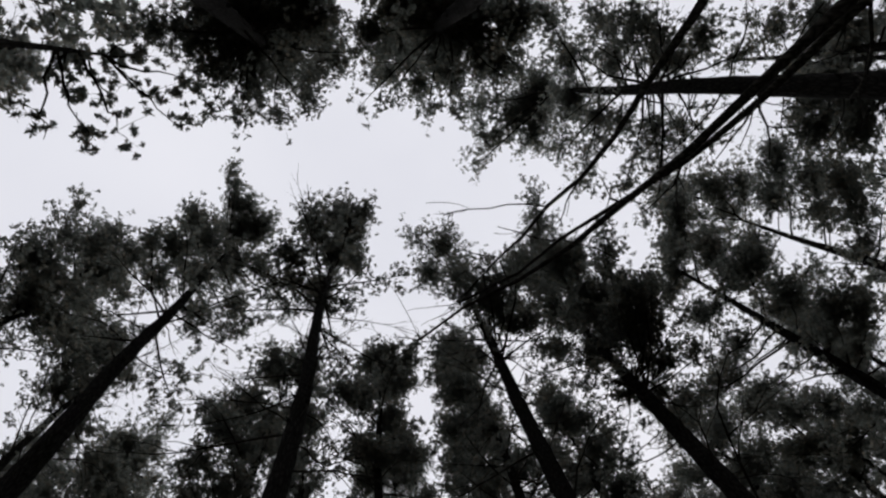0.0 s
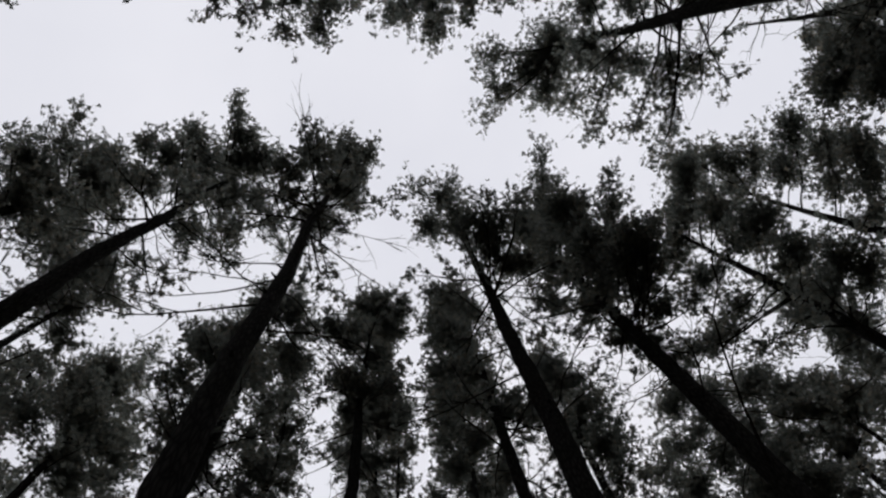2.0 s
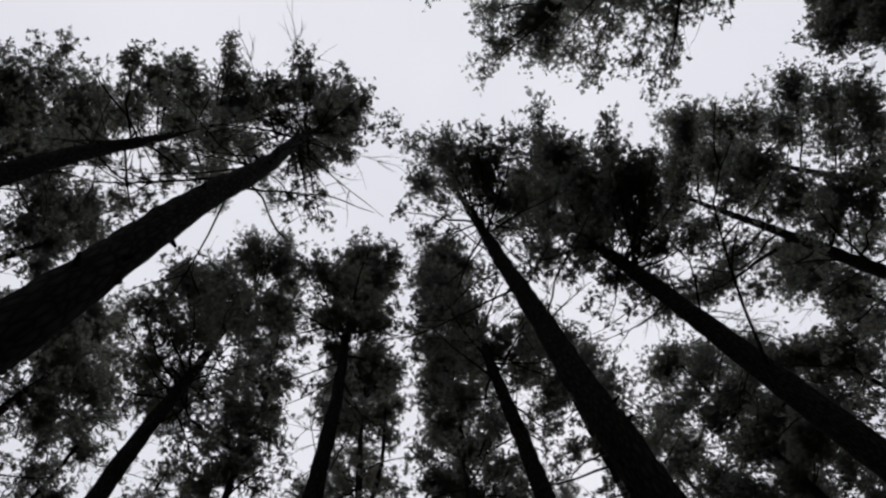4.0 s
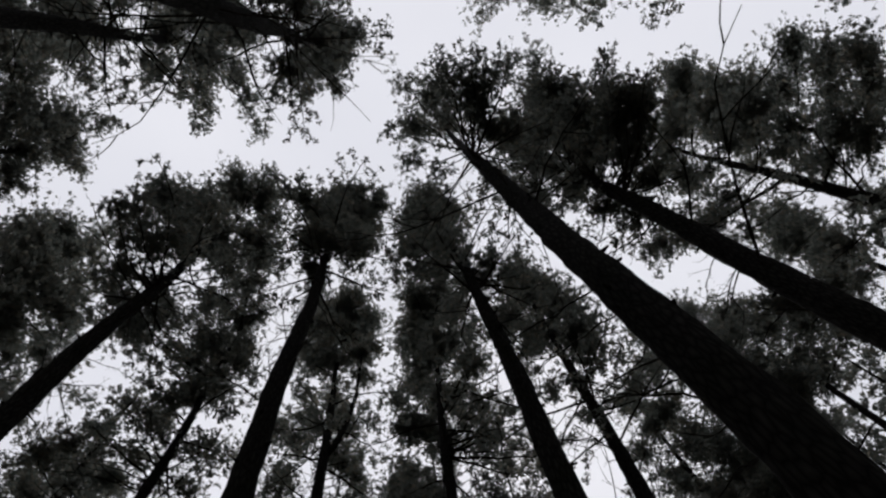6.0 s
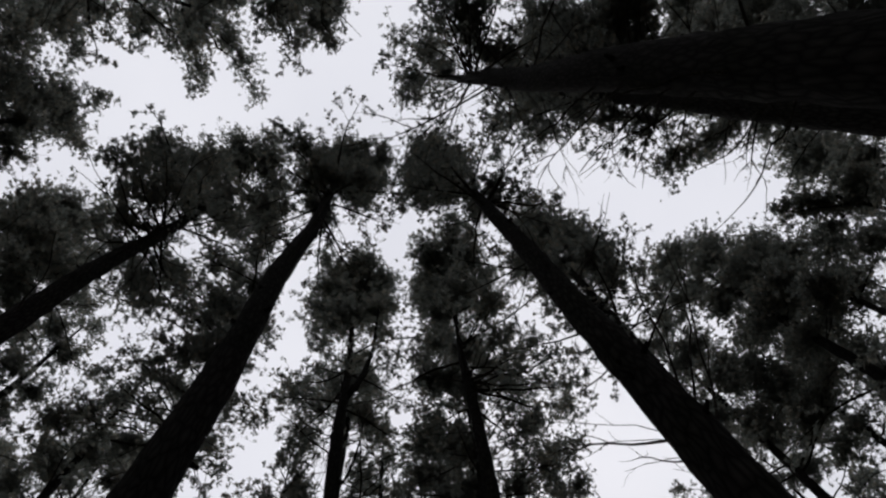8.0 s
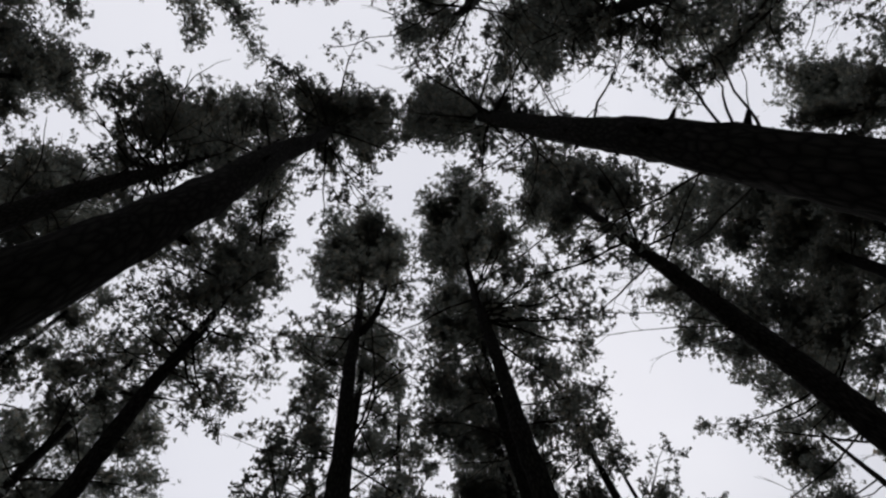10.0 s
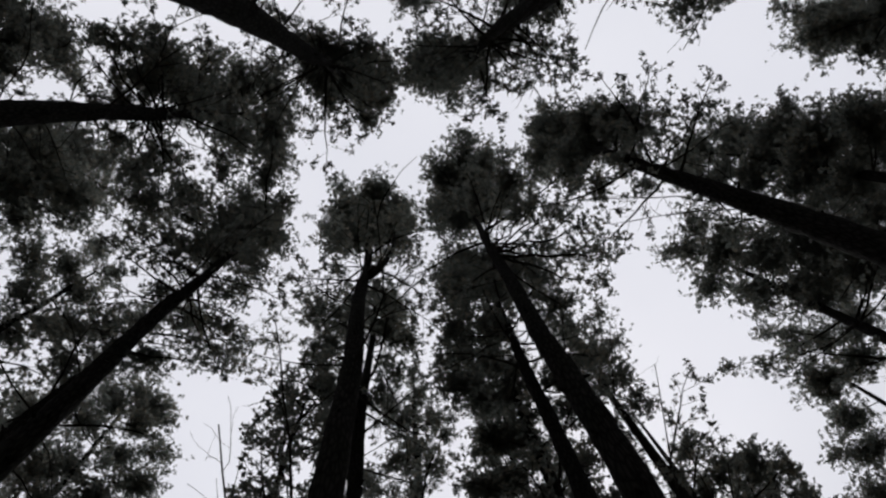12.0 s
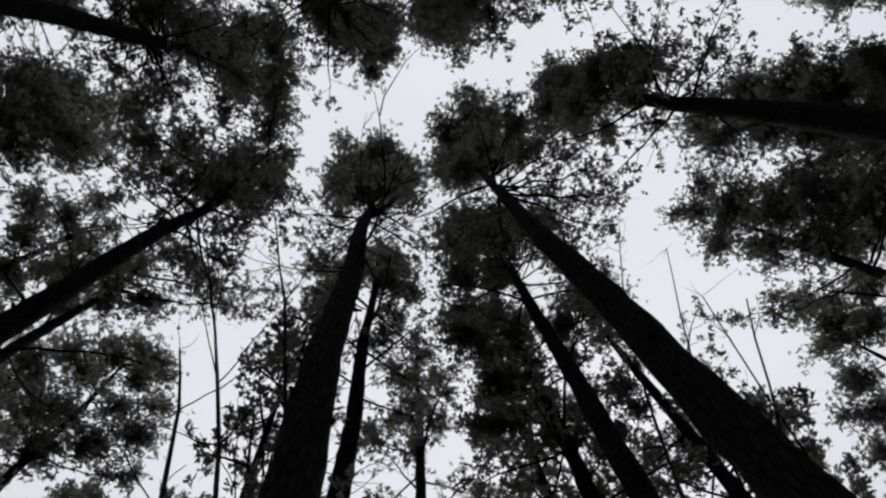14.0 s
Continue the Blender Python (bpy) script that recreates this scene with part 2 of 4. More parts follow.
def leafy_limb(rng, path, r0, twigs, per_metre, tuft, reach, spots, ways, sizes, droop=0.35):
    """One living limb with side twigs; adds its tufts to the lists and returns its wood."""
    v, f = [], []
    n = len(path) - 1
    tube(path, np.linspace(r0, 0.006, n + 1), 5, v, f)
    for j in range(twigs):
        s = n * (0.22 + 0.76 * (j + rng.uniform(0, 0.9)) / twigs)
        i = min(n - 1, int(s))
        p0 = path[i] + (path[i + 1] - path[i]) * (s - i)
        along = unit(path[i + 1] - path[i])
        side = unit(np.cross(along, (0, 0, 1))) * (1 if j % 2 else -1)
        w = unit(along * rng.uniform(0.3, 0.9) + side * rng.uniform(0.4, 1.0) + np.array([0, 0, rng.uniform(-0.35, 0.45)]))
        tl = reach * rng.uniform(0.5, 1.15) * (1.15 - 0.5 * s / n)
        tp = bent(rng, p0, w, tl, 4, 0.16, droop)
        tube(tp[::2], (0.007, 0.005, 0.003), 3, v, f)
        m = max(1, int(round(tl * per_metre + rng.uniform(0, 1))))
        for q in range(m):
            u = 0.35 + 0.65 * (q + rng.uniform(0, 1)) / m
            ii = min(3, int(u * 4))
            spots.append(tp[ii] + (tp[ii + 1] - tp[ii]) * (u * 4 - ii) + rng.normal(0, 0.06, 3))
            ways.append(unit(tp[ii + 1] - tp[ii] + np.array([0, 0, 0.25])))
            sizes.append(tuft * rng.uniform(0.65, 1.3))
    for q in range(4):
        spots.append(path[-1] + rng.normal(0, 0.06, 3))
        ways.append(unit(path[-1] - path[-2]))
        sizes.append(tuft * rng.uniform(0.8, 1.3))
    return mesh_of("limb", v, f, LIMB_BARK)


def pad_limb(rng, line, centre, r, fill, tuft, spots, ways, sizes):
    """One living limb that ends in a lumpy pad of twigs and tufts; adds its tufts to the lists and returns its wood."""
    centre = np.array(centre, float)
    out = math.hypot(*(centre - on_line(line, centre[2]))[:2])
    c = on_line(line, max(2.0, min(line[-1, 2] - 0.6, centre[2] - 0.3 - 0.4 * out)))
    way = unit(centre - c)
    sag = np.array([0, 0, 0.12 * out])
    path = np.array([c + (centre + way * 0.3 * r - c) * u - sag * math.sin(u * math.pi) for u in np.linspace(0, 1, 8)])
    path[1:] += rng.normal(0, 0.035, (7, 3))
    v, f = [], []
    tube(path, np.linspace(0.012 + 0.009 * out, 0.005, 8), 5, v, f)
    r = r * 1.22 + 0.05
    count = max(8, int(215 * fill * r * r * (0.17 / tuft) ** 2))
    per = 8 if fill > 0.4 else 5
    shape = np.array([r, r, 0.8 * r])
    for k in range(max(2, count // per)):
        d = unit(rng.normal(0, 1, 3))
        end = centre + d * shape * (rng.random() ** 0.5) * rng.uniform(0.8, 1.2)
        i = int(rng.integers(3, 8))
        start = path[i] + (centre - path[i]) * rng.uniform(0, 0.7)
        bow = rng.normal(0, 0.07, 3) * r - np.array([0, 0, 0.06 * r])
        mid = (start + end) / 2 + bow
        tube([start, mid, end], (0.006, 0.004, 0.002), 3, v, f)
        along = unit(end - mid)
        for q in range(per):
            u = 1.0 - 0.85 * (q + rng.uniform(0, 0.9)) / per
            spots.append(start * (1 - u) ** 2 + 2 * u * (1 - u) * (mid + bow) + end * u * u + rng.normal(0, 0.09, 3))
            ways.append(along)
            sizes.append(tuft * rng.uniform(0.65, 1.25))
    return mesh_of("limb", v, f, LIMB_BARK)


def pine(x, y, dbh, base, top, spread, seed, lean=(0, 0), limbs=38, low=10, twigs=10, blades=7, needle=0.24, dead=14, dense=1.0, tuft=0.11, fork=0, reach=0,
         full=(), loose=(), thin=(), bare=(), long=0.5, label="tall straight plantation pine with furrowed dark bark and a tufted crown"):
    """A pine. full, loose and thin: the pads of its crown, as offsets from the root, height and radius; without them it grows its own."""
    rng = np.random.default_rng(seed)
    tree = tagged(new("pine_tree"), label, "tree", "pines of the plantation")
    tree.location = (x, y, 0)
    line = trunk_line(rng, top, 0.08)
    line[:, 0] += lean[0] * line[:, 2]
    line[:, 1] += lean[1] * line[:, 2]
    v, f = [], []
    hs = np.concatenate([[-0.15, 0.05, 0.2, 0.5], np.linspace(1.0, top - 0.4, 40 if limbs else 90)])
    tube([on_line(line, max(h, 0)) + np.array([0, 0, min(h, 0)]) for h in hs], [stem_radius(max(h, 0), top, dbh) for h in hs], 14, v, f, 0.045, rng)
    for k in range(22):
        h = rng.uniform(2.0, base)
        az = rng.uniform(0, 6.28)
        c = on_line(line, h)
        r = stem_radius(h, top, dbh)
        d = np.array([math.cos(az), math.sin(az), rng.uniform(0, 0.5)])
        tube([c + d * r * 0.7, c + d * (r + 0.015), c + d * (r + rng.uniform(0.02, 0.09))], [0.04, 0.024, 0.012], 5, v, f)
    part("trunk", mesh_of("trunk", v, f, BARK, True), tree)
    if fork:
        v, f = [], []
        c = on_line(line, fork)
        pts = [c, c + np.array([0.22, 0.05, 0.6]), c + np.array([0.42, 0.1, 1.7]), c + np.array([0.62, 0.12, 3.4]), c + np.array([0.7, 0.1, top - fork - 0.6])]
        r = stem_radius(fork, top, dbh)
        tube(pts, [r * 0.8, r * 0.75, r * 0.66, r * 0.5, 0.03], 12, v, f, 0.03, rng)
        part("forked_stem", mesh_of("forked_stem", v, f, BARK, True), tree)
    spots, ways, sizes = [], [], []
    # a crown of pads, thick ones in the head and thin ones round it
    for pads, fill in ((full, 1.0), (loose, 0.62), (thin, 0.3)):
        for (px, py, pz, pr) in pads:
            part("limb", pad_limb(rng, line, (px, py, pz), pr, fill * dense, tuft, spots, ways, sizes), tree)
    # or a grown one: the dense head
    for k in range(limbs):
        g = (k + rng.uniform(0, 0.9)) / limbs
        h = base + (top - base - 0.3) * g
        az = k * 2.399963 + rng.uniform(-0.4, 0.4)
        c = on_line(line, h)
        prof = (0.7 + 0.3 * min(1, g * 4)) * (1 - 0.7 * max(0, g - 0.2) / 0.8)
        ln = spread * prof * rng.uniform(0.7, 1.12)
        d = np.array([math.cos(az), math.sin(az), 0.1 + 0.65 * g])
        path = bent(rng, c, d, ln, 6, 0.09, 0.45)
        part("limb", leafy_limb(rng, path, 0.014 + 0.012 * ln, twigs, 12.0 * dense, tuft, reach or min(1.1, 0.3 + 0.34 * ln), spots, ways, sizes), tree)
    # older limbs below it, long and thinly leaved
    for k in range(low):
        g = (k + rng.uniform(0, 0.9)) / max(1, low)
        c = on_line(line, base - 3.6 + 3.8 * g)
        az = k * 2.399963 + 1.0 + rng.uniform(-0.5, 0.5)
        ln = spread * rng.uniform(0.75, 1.25) * (0.6 + 0.4 * g)
        path = bent(rng, c, np.array([math.cos(az), math.sin(az), 0.2]), ln, 6, 0.12, -0.25)
        part("limb", leafy_limb(rng, path, 0.012 + 0.010 * ln, 5 + twigs // 2, 8.5 * dense, tuft, 0.95, spots, ways, sizes, -0.2), tree)
    for q in range(10):
        spots.append(on_line(line, top - 0.3 + 0.04 * q) + rng.normal(0, 0.08, 3))
        ways.append(unit((rng.normal(0, 0.3), rng.normal(0, 0.3), 1)))
        sizes.append(tuft)
    part("crown", tuft_mesh("crown", spots, ways, sizes, blades, needle, rng, NEEDLE), tree)
    for k in range(dead):
        h = base - 0.9 - 8.5 * (k / max(1, dead)) ** 1.2 + rng.uniform(-0.4, 0.4)
        az = rng.uniform(0, 6.28)
        c = on_line(line, h)
        r = stem_radius(h, top, dbh) * 0.8
        place_branch(tree, DEAD[int(rng.integers(0, len(DEAD)))], rng.uniform(-0.3, 0.5), az,
                     (c[0] + math.cos(az) * r, c[1] + math.sin(az) * r, c[2]), rng.uniform(0.7, 1.25) * long * (1.0 if rng.random() < 0.8 or long < 0.7 else 1.4))
    # single long bare branches, forked towards the tip
    for (bh, tx, ty, tz) in bare:
        c = on_line(line, bh)
        goal = np.array([tx - x, ty - y, tz])
        side = unit(np.cross(goal - c, (0, 0, 1)))
        sag = rng.uniform(-0.12, 0.12)
        path = np.array([c + (goal - c) * u + side * sag * math.sin(u * 3.1) for u in np.linspace(0, 1, 10)]) + rng.normal(0, 0.012, (10, 3))
        v, f = [], []
        tube(path, np.linspace(0.012, 0.003, 10), 6, v, f)
        for k in range(3):
            i = int(rng.integers(3, 9))
            t = bent(rng, path[i], unit(path[i] - path[i - 1]) + rng.normal(0, 0.45, 3), rng.uniform(0.2, 0.6), 5, 0.14, 0.2)
            tube(t, np.linspace(0.005, 0.0015, 6), 4, v, f)
        part("dead_branch", mesh_of("dead_branch", v, f, DEAD_BARK), tree)
    return tree


def bare_sapling(root, mid, top, seed, thick=0.022, twigs=9, fan=0, twig_len=0.8):
    """A leafless understorey stem that leans out towards the light."""
    rng = np.random.default_rng(seed)
    a, b, c = (np.array(p, float) for p in (root, mid, top))
    ub = 0.62
    sapling = tagged(new("bare_sapling"), "thin leafless grey sapling leaning out from between the pines", "sapling", "bare saplings")
    sapling.location = a
    b, c = b - a, c - a
    ctrl = (b - ub * ub * c) / (2 * ub * (1 - ub))
    us = np.linspace(0, 1, 15)
    line = np.array([2 * u * (1 - u) * ctrl + u * u * c for u in us]) + rng.normal(0, 0.012, (15, 3)) * us[:, None]
    v, f = [], []
    line[0, 2] = -0.05
    tube(line, thick * (1 - 0.82 * us), 7, v, f, 0.05, rng)
    part("stem", mesh_of("stem", v, f, DEAD_BARK, True), sapling)
    for k in range(twigs):
        i = int(rng.integers(6, 14))
        along = unit(line[i] - line[i - 1])
        w = unit(along * rng.uniform(0.4, 1.0) + rng.normal(0, 0.5, 3) + np.array([0, 0, 0.2]))
        ln = twig_len * rng.uniform(0.4, 1.2)
        t = bent(rng, line[i], w, ln, 6, 0.14, 0.5)
        v, f = [], []
        r = max(0.003, thick * 0.4 * (1 - i / 18))
        tube(t, np.linspace(r, 0.002, 7), 4, v, f)
        for q in range(2):
            j = int(rng.integers(2, 6))
            w2 = bent(rng, t[j], unit(t[j] - t[j - 1]) + rng.normal(0, 0.5, 3), ln * 0.4, 4, 0.15, 0.3)
            tube(w2, np.linspace(r * 0.5, 0.0015, 5), 3, v, f)
        part("twig", mesh_of("twig", v, f, DEAD_BARK), sapling)
    for k in range(fan):
        w = unit(line[14] - line[13]) + rng.normal(0, 0.55, 3)
        t = bent(rng, line[14], w, 0.34 * rng.uniform(0.6, 1.1), 5, 0.12, 0.2)
        v, f = [], []
        tube(t, np.linspace(0.0025, 0.001, 6), 3, v, f)
        part("twig", mesh_of("twig", v, f, DEAD_BARK), sapling)
    return sapling


# ---- ground ----
def ground_sheet():
    rng = np.random.default_rng(5)
    xs = np.concatenate([[-600, -200, -80], np.linspace(-40, 40, 41), [80, 200, 600]])
    ys = np.concatenate([[-600, -200, -80], np.linspace(-30, 60, 46), [90, 200, 600]])
    v = []
    for b in ys:
        for a in xs:
            near = abs(a) < 45 and -35 < b < 65
            v.append((a, b, 0.10 * noise.noise(Vector((a * 0.25, b * 0.25, 0.0))) - 0.03 if near else -0.05))
    w = len(xs)
    f = [(j * w + i, j * w + i + 1, (j + 1) * w + i + 1, (j + 1) * w + i) for j in range(len(ys) - 1) for i in range(w - 1)]
    g = new("ground", mesh_of("ground", v, f, SOIL, True))
    return tagged(g, "brown forest floor of fallen needles and moss", "ground", kind="structure")


ground_sheet()

# ---- the trees that line the walk ----
# place, trunk width, crown base, top, spread, seed, lean; then the pads of the crown
pine(-5.84, 4.93, 0.4, 18.6, 24.5, 2.4, 200, (0.004, -0.016), 0, 8, 6, dead=34, long=0.75,
     full=[(0.2, -0.9, 25, 1.08), (-0.1, -1.2, 22.4, 0.97), (-0.1, -1.8, 19.5, 0.7), (-0.1, -2, 21.9, 0.69), (1.1, -0.9, 25, 0.88), (0.2, -0, 23.6, 0.93), (0, -0.5, 20.6, 0.73), (0, 0.1, 24.2, 0.87)],
     loose=[(-0.1, -2.2, 17.9, 0.42), (0.7, -1.7, 25, 0.69), (-0.2, -1.2, 18.1, 0.65), (0.7, 0.8, 21.4, 0.59), (0.5, -3.1, 25, 0.43), (0.5, -2.4, 25, 0.49), (0.4, -1.9, 25, 0.59), (0.1, 1.5, 23.9, 0.53), (0.3, 2.1, 22.5, 0.39), (1.4, 1.3, 25, 0.59), (1.7, 2.3, 25, 0.43), (-0.1, 0.4, 19.9, 0.71), (0.9, 0.6, 25, 0.79)],
     thin=[(0.3, 0.3, 18.9, 0.45), (0.8, 0.9, 19.3, 0.38)])
pine(-1.86, 4.65, 0.31, 18.6, 24, 2.4, 201, (-0.007, -0.01), 0, 8, 6, dead=44, long=0.7,
     full=[(-0, -0.7, 24.5, 1.04), (-0.5, -1.2, 20.7, 0.79), (-0.1, -0.2, 21.1, 0.72), (-0.7, -1.2, 17.5, 0.53), (-0.1, 0.3, 24.5, 0.85), (-0.5, 0.5, 19.6, 0.67), (0.5, -0.2, 24.5, 0.66)],
     loose=[(0.8, -0.8, 24.5, 0.66), (0.5, 0.1, 21.3, 0.49), (-0.3, -1.9, 18.6, 0.35), (-0.7, -0.5, 17.5, 0.46), (0.4, 1, 24.5, 0.41), (-0.5, 1.1, 22.6, 0.43)],
     thin=[(0.4, 0.3, 17.5, 0.4), (-0, 0.4, 17.5, 0.4)])
pine(-10, 4.3, 0.36, 17, 24.3, 2.4, 202, (0.012, 0), 0, 8, 6, dead=14,
     full=[(0.2, -1.2, 20.1, 0.77), (0.2, -0.3, 20.4, 1.04), (0.2, -0.5, 23.4, 0.98), (0.5, -0.8, 24.5, 0.71), (0.2, -0.2, 19, 0.98), (0.2, 0.7, 21.8, 0.92), (0.2, 0.6, 24.1, 0.81), (0.3, 0, 23.1, 0.97), (1, 0.1, 24.5, 0.81)],
     loose=[(0.2, -1.3, 21.9, 0.74), (0.4, -2.2, 22.9, 0.42), (0.4, -2.1, 21.1, 0.21), (0.4, 0.5, 23.1, 0.87), (0.4, 0.7, 19.6, 1.01), (0.4, 1.4, 24.5, 0.51), (0.2, 1.5, 21, 0.8)],
     thin=[(0.3, -1.8, 19.6, 0.37)])
pine(-10.1, 7.7, 0.34, 17, 24, 2.4, 203, (0, 0), 0, 8, 6, dead=12,
     full=[(-0.1, -0.6, 22.2, 0.85), (-0.1, -0.5, 24.3, 0.92), (0, 0.1, 21.2, 0.91)],
     loose=[(0.9, -0.5, 24.5, 0.51), (0, 0.2, 23.5, 0.8), (0.2, 0.9, 24.1, 0.51), (0.2, 0.8, 20.2, 0.7), (-0.1, -1.1, 21, 0.63), (-0.5, -1.4, 22.4, 0.97), (-0.2, -0.5, 23.4, 0.9), (-0.2, -0.5, 20.3, 0.89)],
     thin=[(0.2, 0.4, 22.9, 0.69), (0.3, 0.5, 20.2, 0.53)])
pine(-4.99, 9.97, 0.4, 18.5, 25, 2.4, 204, (0.001, 0.014), 0, 8, 6, dead=34, long=0.7,
     full=[(1, -0.4, 25, 0.98), (-0.2, -0.4, 25, 0.99), (-0.6, -0.8, 22.1, 0.88), (-0.7, -1.2, 19.4, 0.7), (-0, 0.2, 21.9, 0.88), (0.6, 0.8, 24, 0.86), (0.5, 1.6, 25, 0.78)],
     loose=[(-0.7, -1.6, 17.6, 0.49), (-1, -1.6, 17, 0.41), (-0.7, -1.8, 19.2, 0.38), (-0, -1.2, 25, 0.69), (1, -1.3, 25, 0.39), (-0.3, -0.3, 19.6, 0.71), (-0.4, -0.6, 17.4, 0.63), (0.7, 0.9, 20.4, 0.57), (1.1, 1.2, 24, 0.48), (-1, -0.1, 17, 0.56), (-0, 1.3, 23.2, 0.82), (1, 2.2, 25, 0.49), (0.2, 1.9, 19.8, 0.54), (-0, 0.7, 21.7, 0.76), (1.1, 0.5, 25, 0.78), (-0.9, -0.4, 21.8, 0.92), (-1.5, -1.2, 21.1, 0.63), (-0.3, 0, 20.2, 0.87)],
     thin=[(-0.2, 0.4, 17, 0.49), (-0.2, 1.2, 17, 0.67), (-1, 1.4, 17, 0.61), (0.3, 2.2, 17, 0.46), (-0.7, -0.8, 17, 0.61), (0.3, -1, 17, 0.67), (0.8, -1.2, 18.9, 0.73), (0.4, -0.7, 24.5, 0.86), (-0.4, 0.1, 17, 0.67), (-1.4, 0.7, 17, 0.55), (0.2, -0.3, 18.1, 0.56), (-1.2, -0.8, 18.7, 0.73)])
pine(-1.36, 9.51, 0.34, 18.6, 24, 2.4, 205, (0.005, 0.01), 0, 8, 6, dead=34, long=0.65,
     full=[(-0, 0.1, 24.5, 0.95), (-0.5, -0.2, 21.4, 0.83), (0.6, 0.3, 24.5, 0.76), (-0.9, -0.8, 20.8, 0.64), (0.3, 0.3, 20.4, 0.71), (0.5, 0.4, 24.5, 0.84), (1.2, -0, 24.4, 0.65), (0.4, 1.5, 24.5, 0.56), (1, 1, 24.5, 0.56), (0.1, -0.1, 24.5, 0.89), (0.7, 0.3, 23.3, 0.76), (-0.2, 0.2, 22.6, 0.74)],
     loose=[(-0.4, -0.1, 18.3, 0.56), (0.7, -0.5, 24.5, 0.38), (-1.1, -1.4, 18.9, 0.36), (-0.2, 0.9, 18.1, 0.48), (0.3, -0.2, 17.5, 0.59), (-0.3, 0.4, 17.5, 0.46), (-0.1, -0.5, 17.5, 0.53), (0.9, -0.3, 17.5, 0.52), (0.4, 0.3, 20.4, 0.76), (-0.4, 0.1, 19, 0.63), (0.9, 0.3, 19.5, 0.57)],
     thin=[(0.7, 0.3, 18.1, 0.35)])
pine(-9.8, 11.2, 0.36, 16, 24.5, 2.4, 206, (0, 0), 0, 8, 6, dead=14,
     full=[(-0.3, -0.6, 22.7, 0.98), (-0.4, -1, 21, 0.83)],
     loose=[(0.1, 0.1, 23.7, 0.91), (0, 0.1, 20.6, 0.99), (0.3, 0.6, 18.7, 0.84), (0.6, 0.9, 21.2, 0.83), (0, -0.5, 20.2, 0.86), (0, 0.2, 21.7, 0.82), (0.1, 0.9, 23, 0.58), (0, 0.5, 19.6, 0.84), (0.1, 1, 21, 0.71), (0.1, 1, 18.5, 0.64), (-0.6, -0.6, 21.4, 0.99), (0.1, 0, 22.6, 0.72), (-0.9, -1.1, 19.2, 0.92), (0.1, 0, 19.7, 0.94), (1, 0.8, 19.9, 0.85), (0, 0, 18.3, 0.89), (-0.3, -0.9, 20.7, 0.9), (-0.3, -0.7, 22.8, 0.88), (0, 0, 20.4, 0.89)],
     thin=[(1.2, 1.5, 19.5, 0.6), (0.8, 1.1, 23, 0.59), (1.8, 2, 21.3, 0.55), (0.1, -1, 19.3, 0.66), (0.2, -0.2, 25, 0.84)])
pine(-10.6, 14.8, 0.36, 16.6, 24, 2.4, 207, (0, 0), 0, 8, 6, dead=12,
     loose=[(-0.3, -1.3, 20.9, 0.92), (-0.2, -0.6, 22.3, 0.97), (-0.1, -0.7, 24.5, 0.73), (-0.1, -0.4, 19.6, 0.87), (0.1, 0.3, 22, 0.86), (0.2, 0.6, 19.9, 0.8), (0.1, 0.4, 18.5, 0.75)],
     thin=[(0.1, 0.3, 24.4, 0.73), (0.8, 1.5, 22.7, 0.59)])
pine(2.18, 9.27, 0.34, 17, 24, 2.4, 208, (-0.009, 0.019), 0, 8, 6, dead=32, long=0.65,
     bare=[(5.2, 2.31, 8.53, 7.1), (5.2, 2.92, 8.77, 7.1), (4.9, 2.67, 8.51, 7.1), (4.9, 2.4, 10.46, 6.8), (5.2, 1.63, 10.38, 6.8)],
     full=[(-0.7, 0.2, 24.5, 0.85), (0.1, 0.2, 23.7, 0.74), (-1.1, 0.6, 21.7, 0.67), (-0.4, 0.5, 20.1, 0.7), (-0.9, 0, 20.9, 0.71), (-0.2, 0.4, 18.9, 0.64), (-0.2, 0.8, 24.5, 0.75), (-1, 0.7, 24.5, 0.56), (-0.5, -0.1, 24.5, 0.79), (-1.1, 0.5, 23, 0.85), (-0.4, 0.4, 21.6, 0.8), (-1.2, 0.5, 19.3, 0.72)],
     loose=[(-1.3, 0.6, 17.8, 0.41), (-0.8, 0.5, 17.1, 0.39), (0.1, 1.1, 18.2, 0.48), (0.2, 0.5, 16.5, 0.49), (-0.2, 1.6, 24.5, 0.41), (0.5, 0.1, 16.5, 0.5)],
     thin=[(0.2, 0.1, 19.3, 0.37), (0.5, -0.3, 21, 0.41), (-0.1, 0.2, 17.2, 0.4), (0, 1.7, 17.8, 0.29), (0.7, 0.7, 16.5, 0.5), (1.2, 0.4, 16.5, 0.5), (2, 0.6, 16.5, 0.32), (0.9, 1.3, 16.5, 0.31)])
